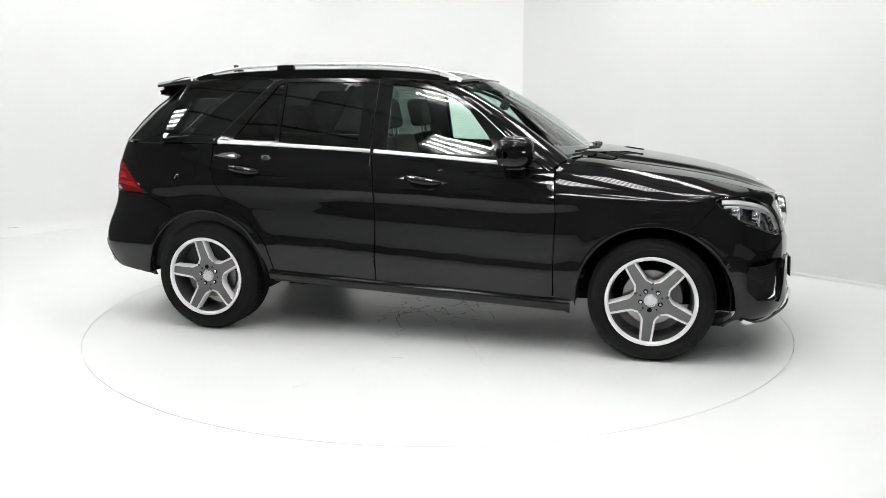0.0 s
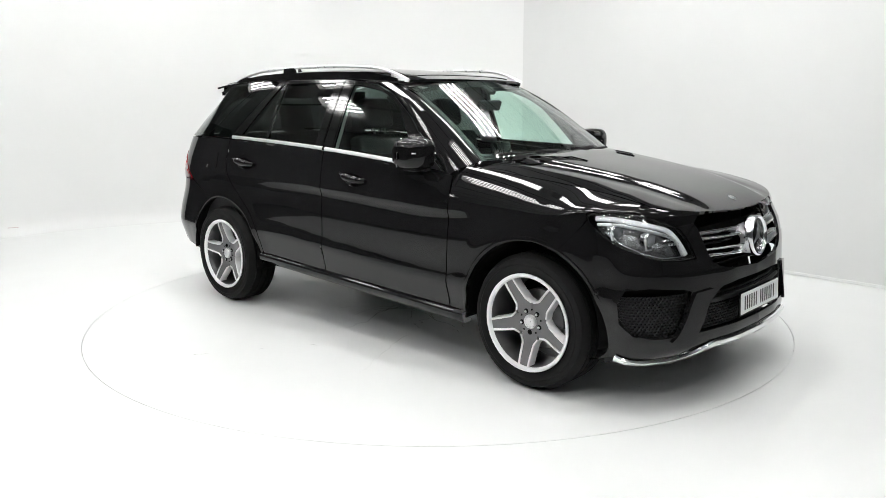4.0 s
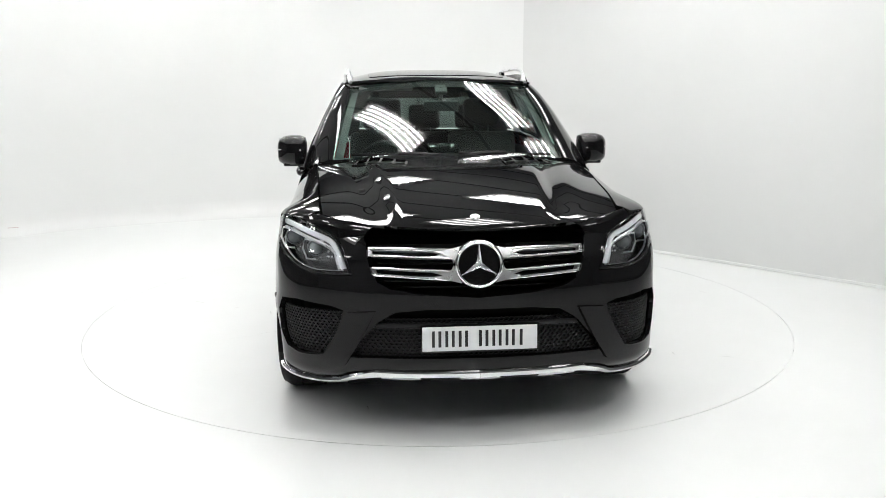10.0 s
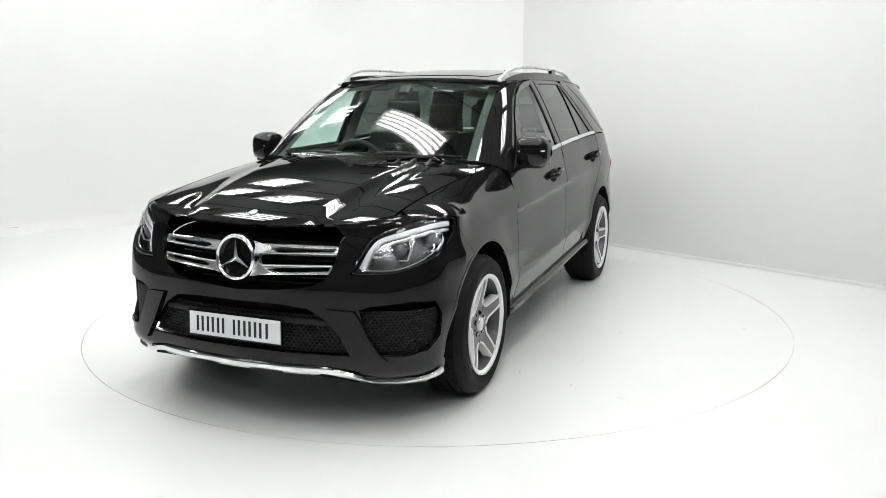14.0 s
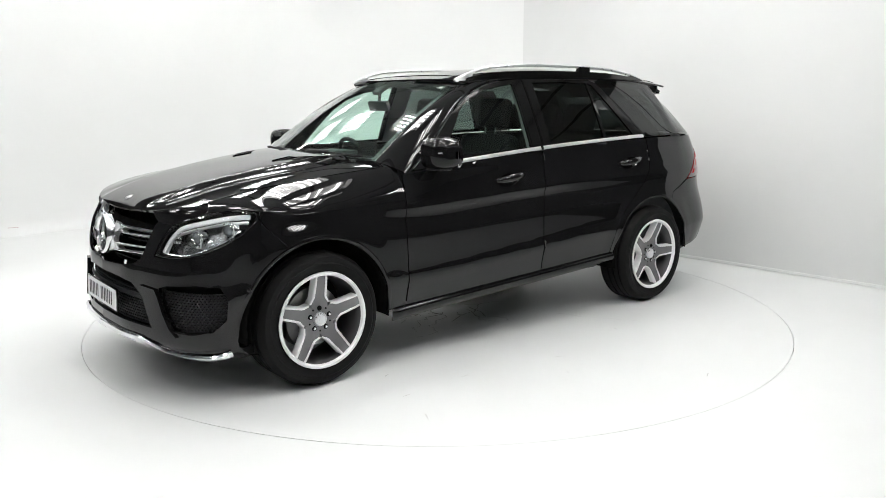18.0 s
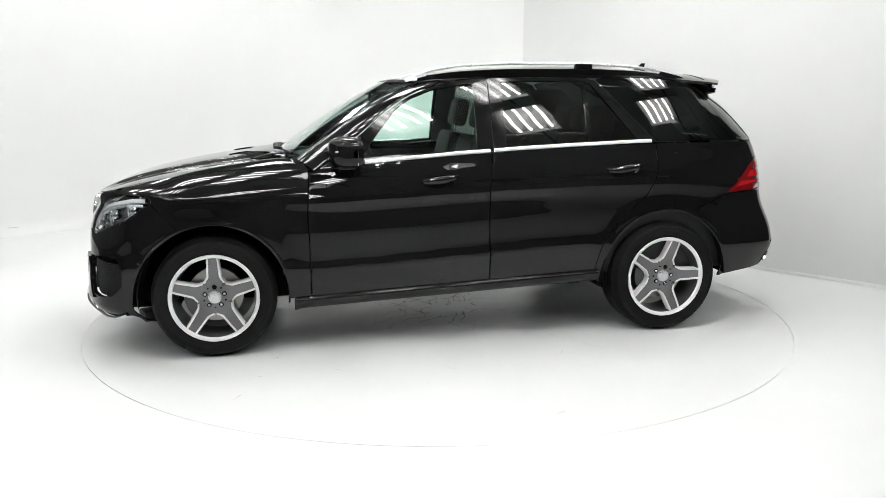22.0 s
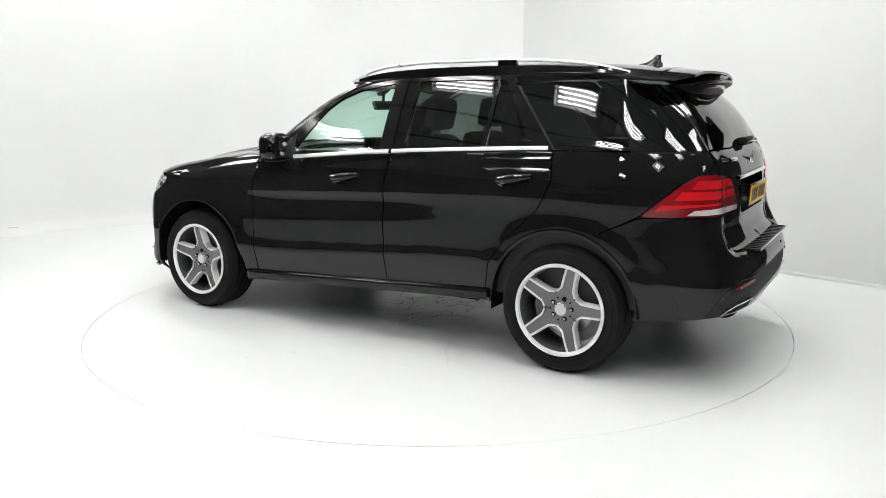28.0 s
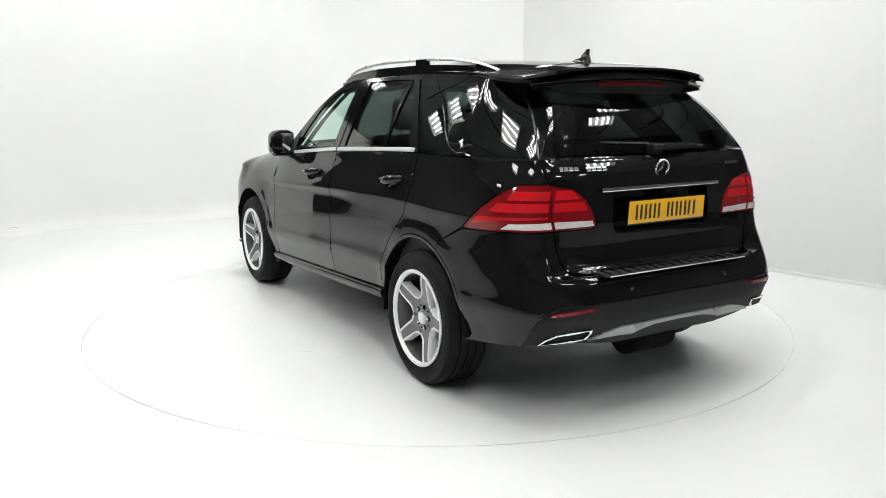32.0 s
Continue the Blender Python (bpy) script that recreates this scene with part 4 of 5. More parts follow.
        panel("grille_bar", [[(-2.467, 0.797), (-2.478, 0.767), (-2.495, 0.760), (-2.82, 0.742), (-2.87, 0.740), (-2.87, 0.785), (-2.82, 0.783), (-2.6, 0.791)],
                             [(-2.481, 0.790), (-2.490, 0.772), (-2.75, 0.758), (-2.80, 0.766), (-2.75, 0.780)]], skin, SATIN, g, "satin silver grille bar with dark slot", side=sd, step=0.03, depth=0.035, push=-0.015)
        for z0, z1 in ((0.882, 0.880), (0.850, 0.842), (0.797, 0.786), (0.763, 0.745)):
            bm = strip(bmesh.new(), dense([(-2.455 - (0.02 if z0 < 0.82 else 0), z0), (-2.65, (z0 + z1) / 2 + 0.002), (-2.83, z1)]), skin, 0.0045, -0.014, 0.007)
            part("bar_edge", side_bm(bm, sd), CHROME, g)
    # silver wings that join the bars to the emblem
    for sd in SIDES:
        panel("emblem_wing", [[(-2.885, 0.730), (-2.83, 0.742), (-2.775, 0.752), (-2.812, 0.777), (-2.84, 0.793), (-2.85, 0.815), (-2.842, 0.836), (-2.812, 0.848), (-2.775, 0.868), (-2.83, 0.880), (-2.885, 0.892)]],
              skin, SATIN, g, "satin silver wing beside the emblem", side=sd, step=0.02, depth=0.03, push=-0.006)
    c = Matrix.Translation((2.282, 0, 0.813)) @ pose(0, 0, 0, 0, -6, 0)
    bm = bmesh.new()
    revolve(bm, [(0.092, -0.02), (0.090, 0.0), (0.094, 0.010), (0.101, 0.014), (0.108, 0.009), (0.111, -0.002), (0.112, -0.03)], 64, axis="x", m=c)
    badge = part("emblem_ring", bm, CHROME, g, "large chrome ring emblem")
    bm = star_shape(bmesh.new(), 0.093, 0.014, 0.013)
    bmesh.ops.transform(bm, matrix=c, verts=bm.verts)
    part("emblem_star", bm, CHROME, badge)
    bm = revolve(bmesh.new(), [(0.0, -0.012), (0.095, -0.012)], 40, axis="x", m=c)
    part("emblem_back", bm, GLOSS, badge)
    bm = revolve(bmesh.new(), [(0.0, 0.006), (0.016, 0.005), (0.022, 0.003), (0.024, -0.002)], 24, axis="z")
    bmesh.ops.transform(bm, matrix=Matrix.Translation(hood(np.float64(2.13), np.float64(0.0))) @ pose(0, 0, 0, 0, 22, 0), verts=bm.verts)
    part("bonnet_badge", bm, SATIN, car, "small round silver bonnet badge")
    # lamps
    for sd in SIDES:
        h = empty("headlight", car)
        panel("lamp_housing", [inset(LAMP, -0.004)], skin, LAMP_IN, h, side=sd, step=0.03, depth=0.01, push=-0.075)
        e = panel("lamp_lens", [LAMP], skin, LENS, h, "clear headlight cover", side=sd, step=0.03, depth=0.012)
        e.visible_shadow = False
        rim = dense(LAMP + LAMP[:1], 0.025)
        bm = strip(bmesh.new(), rim, skin, 0.005, -0.008, 0.006)
        part("lamp_seal", side_bm(bm, sd), GLOSS, h)
        # light guide along the top and down the inner end
        for name, off, wide, mat in (("light_guide", 0.019, 0.0135, GUIDE), ("upper_reflector", 0.046, 0.008, SATIN)):
            line = [(-1.885, 0.982 - off), (-2.0, 0.988 - off), (-2.1, 0.975 - off), (-2.2, 0.953 - off), (-2.275, 0.928 - off), (-2.318 + off * 0.4, 0.868), (-2.345 + off * 0.6, 0.82), (-2.362 + off * 0.7, 0.785)]
            bm = strip(bmesh.new(), dense(line, 0.02), skin, wide, -0.03, 0.012)
            part(name, side_bm(bm, sd), mat, h)
        bm = strip(bmesh.new(), dense([(-2.35, 0.778), (-2.235, 0.776), (-2.12, 0.80), (-2.0, 0.85), (-1.92, 0.90)], 0.02), skin, 0.005, -0.03, 0.008)
        part("lower_reflector", side_bm(bm, sd), CHROME, h)
        for s, z, r in ((-2.025, 0.895, 0.040), (-2.185, 0.858, 0.038)):
            p = Vector(skin(np.float64(s), np.float64(z)))
            q = Vector(skin(np.float64(s - 0.02), np.float64(z))) - Vector(skin(np.float64(s + 0.02), np.float64(z)))
            aim = Vector((1.0, 0.12, 0.0)).normalized()
            m = Matrix.Translation(p - Vector((0.055, 0.030, 0))) @ aim.to_track_quat("Z", "Y").to_matrix().to_4x4()
            bm = revolve(bmesh.new(), [(0, 0.03), (r * 0.45, 0.026), (r * 0.75, 0.014), (r * 0.85, 0.0)], 28, axis="z", m=m)
            pr = part("projector_lens", side_bm(bm, sd), LENS_BALL, h, "dark glass projector lens")
            bm = revolve(bmesh.new(), [(r * 0.86, 0.006), (r * 0.96, 0.010), (r * 1.08, 0.004), (r * 1.12, -0.03)], 28, axis="z", m=m)
            part("projector_ring", side_bm(bm, sd), CHROME, pr)
            u = Matrix.Translation(p - Vector((0.045, 0.022, 0))) @ aim.to_track_quat("X", "Z").to_matrix().to_4x4()
            bm = tube_along(bmesh.new(), [u @ Vector(c) for c in ((0, -r * 1.25, r * 0.9), (0, r * 1.1, r * 1.15), (0, r * 1.35, 0.0), (0, r * 0.9, -r * 1.25), (0, -r * 0.2, -r * 1.35))], 0.0045, 8)
            part("projector_bezel", side_bm(bm, sd), SATIN, pr)
        bm = bmesh.new()
        for i in range(3):
            for j in range(2):
                p = Vector(skin(np.float64(-2.285 - 0.016 * i), np.float64(0.855 - 0.022 * j))) - Vector((0.045, 0.0, 0))
                box(bm, (0.01, 0.012, 0.015), Matrix.Translation(p) @ pose(0, 0, 0, 0, 0, 20), 0.002)
        part("indicator_cells", side_bm(bm, sd), CHROME, h)
    plate("front_number_plate", Matrix.Translation((2.318, 0, 0.484)) @ pose(0, 0, 0, 0, -3, 0), PLATE_W, b)


def star_shape(bm, r, w, h):
    """A three-pointed star in the y-z plane with ridged arms, facing +x."""
    mid = bm.verts.new((h, 0, 0))
    ring = []
    for k in range(3):
        a, b = radians(90 + 120 * k), radians(150 + 120 * k)
        ring.append(bm.verts.new((0.004, r * math.cos(a), r * math.sin(a))))
        ring.append(bm.verts.new((0.0, w * math.cos(b), w * math.sin(b))))
    for k in range(6):
        bm.faces.new((mid, ring[k], ring[(k + 1) % 6]))
    bmesh.ops.recalc_face_normals(bm, faces=bm.faces)
    for f in bm.faces:
        if f.normal.x < 0:
            f.normal_flip()
    return bm


def plate(name, m, mat, parent):
    """A number plate facing +x, its characters drawn as plain bars."""
    bm = box(bmesh.new(), (0.008, 0.52, 0.111), m, 0.002)
    p = part(name, bm, mat, parent, ("white" if mat is PLATE_W else "yellow") + " number plate with black bars for characters")
    bm = box(bmesh.new(), (0.010, 0.535, 0.126), m @ pose(-0.004, 0, 0), 0.003)
    part("plate_holder", bm, GLOSS, p)
    for y in (-0.196, -0.136, -0.076, 0.016, 0.076, 0.136, 0.186):
        bm = bmesh.new()
        w = 0.018 if y > 0.18 else 0.042
        for dy in ((-1, 1) if w > 0.02 else (0,)):
            box(bm, (0.0015, 0.013, 0.074), m @ pose(0.0046, y + dy * 0.0145, 0.0))
        part("plate_bar", bm, INK, p)
    return p


def rear_end():
    outline = [(1.703, 0.8285), (1.952, 0.918), (2.233, 0.927), (2.503, 0.926), (2.515, 0.84), (2.535, 0.775), (2.564, 0.728), (2.62, 0.722), (2.89, 0.718), (3.15, 0.716), (3.15, 0.608), (2.665, 0.604), (2.463, 0.603), (2.385, 0.573), (2.30, 0.52), (2.225, 0.39), (1.94, 0.36), (1.90, 0.35)] + arc(-1.4575, 0.37, ARCH, -2, 61.5, 16)
    b = panel("rear_bumper", [outline], skin, PAINT, car, both=True, step=0.03, depth=0.014)
    lower = [(2.232, 0.388), (2.305, 0.512), (2.387, 0.566), (2.465, 0.596), (2.665, 0.597), (3.15, 0.601), (3.15, 0.478), (2.78, 0.475), (2.61, 0.43), (2.40, 0.40)]
    panel("bumper_insert", [lower], skin, PLASTIC, b, "dark grey lower bumper insert", both=True, step=0.04, depth=0.03, push=-0.008)
    for sd in SIDES:
        bm = strip(bmesh.new(), dense([(2.235, 0.395), (2.30, 0.515), (2.385, 0.570), (2.463, 0.599), (2.665, 0.600)], 0.03), skin, 0.004, 0, 0.003)
        part("insert_edge", side_bm(bm, sd), GLOSS, b)
        panel("rear_reflector", [[(2.392, 0.557), (2.425, 0.572), (2.63, 0.585), (2.635, 0.570), (2.47, 0.556)]], skin, RED_DARK, b, "long dark red reflector", side=sd, step=0.03, depth=0.006, push=0.004)
        tip = [(2.325, 0.411), (2.36, 0.439), (2.42, 0.468), (2.51, 0.478), (2.615, 0.481), (2.608, 0.460), (2.585, 0.436), (2.51, 0.427), (2.40, 0.420)]
        ex = panel("exhaust_trim", [tip, inset(tip, 0.014)], skin, CHROME, b, "chrome exhaust surround", side=sd, step=0.02, depth=0.04, push=0.006)
        panel("exhaust_inside", [inset(tip, 0.006)], skin, DARK, ex, side=sd, step=0.03, depth=0.002, push=-0.04)
        bm = revolve(bmesh.new(), [(0.0, 0.004), (0.010, 0.003), (0.013, -0.002)], 14, axis="x")
        bmesh.ops.transform(bm, matrix=Matrix.Translation(skin(np.float64(2.83), np.float64(0.65))) @ pose(0, 0, 0, 0, 0, 180), verts=bm.verts)
        part("parking_sensor", side_bm(bm, sd), GLOSS, b)
    panel("diffuser", [[(2.60, 0.425), (2.66, 0.448), (2.775, 0.473), (3.15, 0.476), (3.15, 0.458), (2.98, 0.455), (2.90, 0.442), (2.84, 0.424), (2.75, 0.428)]], skin, SILVER, b, "silver painted diffuser strip", both=True, step=0.03, depth=0.05, push=0.002)
    panel("diffuser_lower", [[(2.5, 0.395), (2.6, 0.425), (2.74, 0.424), (2.83, 0.420), (2.91, 0.438), (2.99, 0.452), (3.15, 0.455), (3.15, 0.35), (2.8, 0.35)]], skin, PLASTIC, b, both=True, step=0.05, depth=0.04, push=-0.03)
    bm = revolve(bmesh.new(), [(0.0, -0.16), (0.08, -0.16), (0.1, -0.14), (0.1, 0.14), (0.08, 0.16), (0, 0.16)], 24, axis="y", m=pose(-2.18, 0, 0.33))
    part("silencer", bm, DARK, b)
    # tread plate on the ledge
    bm = box(bmesh.new(), (0.095, 0.97, 0.012), pose(-2.375, 0, 0.726), 0.004)
    tp = part("tread_plate", bm, PLASTIC, b, "black ribbed loading sill plate")
    for k in range(16):
        bm = box(bmesh.new(), (0.075, 0.010, 0.006), pose(-2.373, -0.45 + 0.06 * k, 0.734), 0.002)
        part("rib", bm, GLOSS, tp)
    bm = box(bmesh.new(), (0.006, 0.94, 0.010), pose(-2.424, 0, 0.727), 0.002)
    part("plate_edge", bm, CHROME, tp)
    # tailgate
    t = empty("tailgate", car)
    niche = [(2.83, 0.925), (2.83, 1.083), (2.85, 1.094), (3.15, 1.094), (3.15, 0.905), (2.85, 0.905)]
    outline = [(2.512, 0.926), (2.524, 0.84), (2.544, 0.780), (2.572, 0.736), (2.62, 0.730), (2.89, 0.727), (3.15, 0.725), (3.15, 0.905), (2.85, 0.905), (2.83, 0.925), (2.83, 1.083), (2.85, 1.094), (3.15, 1.094), (3.15, 1.262), (2.40, 1.262), (2.433, 1.19), (2.467, 1.145), (2.617, 1.121), (2.711, 1.036), (2.743, 0.945), (2.725, 0.928)]
    panel("tailgate_skin", [outline], skin, PAINT, t, both=True, step=0.03)
    panel("plate_recess", [niche], skin, GLOSS, t, both=True, step=0.05, depth=-0.065, push=-0.06)
    glass = [(2.403, 1.272), (2.358, 1.40), (2.308, 1.50), (2.252, 1.615), (3.15, 1.625), (3.15, 1.272)]
    panel("rear_window", [glass], skin, TINTED, t, "dark tinted rear glass", both=True, step=0.05, depth=0.004)
    for sd in SIDES:
        bm = strip(bmesh.new(), dense([(2.394, 1.265), (2.349, 1.40), (2.299, 1.50), (2.243, 1.618)]), skin, 0.005, 0.0, 0.004)
        part("glass_edge", side_bm(bm, sd), GLOSS, t)
    bm = strip(bmesh.new(), dense([(2.755, 1.108), (2.95, 1.109), (3.15, 1.109)]), skin, 0.011, 0.004, 0.012)
    part("tailgate_bar", mirrored(bm), CHROME, t, "chrome bar above the plate")
    plate("rear_number_plate", Matrix.Translation((-2.312, 0, 0.995)) @ pose(0, 0, 0, 0, 3, 180), PLATE_Y, t)
    c = Matrix.Translation((float(skin(np.float64(3.15), np.float64(1.198))[0]) - 0.008, 0, 1.198)) @ pose(0, 0, 0, 0, 8, 180)
    bm = revolve(bmesh.new(), [(0.038, 0), (0.040, 0.006), (0.044, 0.007), (0.047, 0.002)], 36, axis="x", m=c)
    e = part("rear_emblem_ring", bm, CHROME, t, "small chrome ring emblem")
    bm = star_shape(bmesh.new(), 0.040, 0.007, 0.008)
    bmesh.ops.transform(bm, matrix=c, verts=bm.verts)
    part("rear_emblem_star", bm, CHROME, e)
    for s0, s1, zz, sd in ((2.522, 2.635, 1.214, 1), (2.672, 2.79, 1.210, 1), (2.530, 2.662, 1.203, -1)):
        bm = bmesh.new()
        n = 4
        for k in range(n):
            a = s0 + (s1 - s0) * (k + 0.1) / n
            strip(bm, [(a + (s1 - s0) * 0.8 / n * q, zz) for q in np.linspace(0, 1, 4)], skin, 0.011 if sd > 0 else 0.007, 0.001, 0.004)
        part("badge_bars", side_bm(bm, sd), CHROME, t, "small chrome badge bars")
    # rear wiper
    on = lambda y, z, out: Vector((float(skin(np.float64(3.15 - abs(y)), np.float64(z))[0]) - out, y, z))
    bm = bmesh.new()
    box(bm, (0.045, 0.08, 0.05), Matrix.Translation(on(0, 1.290, 0.018)), 0.014)
    tube_along(bm, [on(0.03, 1.294, 0.034), on(-0.08, 1.300, 0.034), on(-0.2, 1.302, 0.030), on(-0.30, 1.300, 0.022)], [0.018, 0.018, 0.014, 0.008], 8)
    w = part("rear_wiper", bm, RUBBER, t)
    bm = tube_along(bmesh.new(), [on(0.02, 1.286, 0.012), on(-0.15, 1.288, 0.012), on(-0.34, 1.290, 0.012)], 0.008, 6)
    part("wiper_blade", bm, RUBBER, w)
    # spoiler with the high brake lamp
    lip_x, lip_z = lambda y: -2.108 + 0.42 * y * y, lambda y: 1.645 - 0.10 * y * y
    glass_x = lambda y, z: float(skin(np.float64(3.15 - abs(y) * 1.01), np.float64(z))[0])
    on_roof = lambda x, y: float(roof(np.float64(x), np.float64(y))[2])
    ys = np.linspace(-0.585, 0.585, 41)
    under = lambda y: 1.565 + (lip_z(y) - 0.022 - 1.565) * min(1, abs(y) / 0.585) ** 5
    rows = [[(-1.84, y, on_roof(-1.84, y) - 0.012) for y in ys], [(-1.86, y, on_roof(-1.86, y) + 0.003) for y in ys],
            [(lip_x(y) * 0.5 - 0.945, y, (on_roof(-1.86, y) + lip_z(y)) / 2 + 0.010) for y in ys],
            [(lip_x(y) + 0.03, y, lip_z(y) + 0.007) for y in ys], [(lip_x(y), y, lip_z(y)) for y in ys], [(lip_x(y) - 0.003, y, lip_z(y) - 0.006) for y in ys],
            [(lip_x(y) + 0.006, y, lip_z(y) - 0.013) for y in ys], [(lip_x(y) + 0.055, y, lip_z(y) - 0.020) for y in ys],
            [(max(glass_x(y, 1.565) - 0.006, lip_x(y) + 0.06), y, under(y)) for y in ys], [(glass_x(y, 1.55) + 0.03, y, under(y) - 0.004) for y in ys]]
    bm = loft(bmesh.new(), [[Vector(p) for p in r] for r in rows[:7]])
    bmesh.ops.recalc_face_normals(bm, faces=bm.faces)
    sp = part("roof_spoiler", bm, PAINT, t)
    # glossy underside given a matt black instead, so it stays dark without highlights
    bm = loft(bmesh.new(), [[Vector(p) for p in r] for r in rows[6:] + rows[:1]])
    bmesh.ops.recalc_face_normals(bm, faces=bm.faces)
    part("spoiler_underside", bm, PLASTIC, sp, "black underside of the spoiler, made matt to keep reflections off it")
    for i in (0, -1):
        bm = bmesh.new()
        bm.faces.new([bm.verts.new(r[i]) for r in rows])
        part("spoiler_end", bm, PAINT, sp)
    ys = np.linspace(-0.235, 0.235, 21)
    bm = loft(bmesh.new(), [[Vector((lip_x(y) + dx, y, lip_z(y) + dz)) for y in ys] for dx, dz in ((0.050, -0.017), (0.046, -0.024), (0.048, -0.040), (0.060, -0.044))])
    part("high_brake_lamp", bm, RED_DARK, sp, "narrow dark red high brake lamp")
    # tail lamps: one on the wing, one on the tailgate
    out = [(1.955, 0.929), (2.05, 0.995), (2.10, 1.035), (2.159, 1.076), (2.22, 1.114), (2.287, 1.142), (2.37, 1.146), (2.463, 1.142), (2.486, 1.04), (2.502, 0.934), (2.233, 0.932)]
    inn = [(2.471, 1.141), (2.613, 1.116), (2.67, 1.072), (2.705, 1.031), (2.726, 0.985), (2.735, 0.946), (2.718, 0.936), (2.511, 0.934), (2.494, 1.04)]
    for sd in SIDES:
        for name, loop, owner in (("tail_light", out, car), ("tailgate_light", inn, t)):
            l = empty(name, owner) if owner is car else panel(name, [loop], skin, RED_DARK, owner, "dark red tail lamp section", side=sd, step=0.03, depth=0.008, push=0.004)
            if owner is car:
                panel("lamp_body", [loop], skin, RED_DARK, l, "dark red lens", side=sd, step=0.03, depth=0.008, push=0.004)
            a, z = (2.15, 2.475) if owner is car else (2.505, 2.695)
            for k, (zz, inset_s) in enumerate(((1.095, 0.075), (1.04, 0.0))):
                s0 = (a + (0.09 if k == 0 else 0.0)) if owner is car else a
                s1 = z if owner is car else z - (0.05 if k == 0 else 0.005)
                panel("light_band", [[(s0, zz - 0.020), (s0 + (0.04 if owner is car else 0), zz + 0.022), (s1 - (0 if owner is car else 0.045 - 0.02 * k), zz + 0.022), (s1, zz - 0.020)]], skin, RED_LENS, l, "bright red light band", side=sd, step=0.03, depth=0.003, push=0.0065)
            if owner is car:
                panel("light_band", [[(2.03, 0.96), (2.08, 0.995), (z, 1.0), (z, 0.99), (2.24, 0.985)]], skin, RED_LENS, l, side=sd, step=0.03, depth=0.003, push=0.0065)
                panel("clear_band", [[(2.21, 0.942), (2.26, 0.968), (z + 0.015, 0.974), (z + 0.02, 0.942)]], skin, WHITE_LENS, l, "clear ribbed reversing band", side=sd, step=0.03, depth=0.003, push=0.0065)
            else:
                panel("clear_band", [[(a + 0.012, 0.942), (a + 0.006, 0.974), (2.715, 0.970), (2.724, 0.944)]], skin, WHITE_LENS, l, "clear ribbed reversing band", side=sd, step=0.03, depth=0.003, push=0.0065)


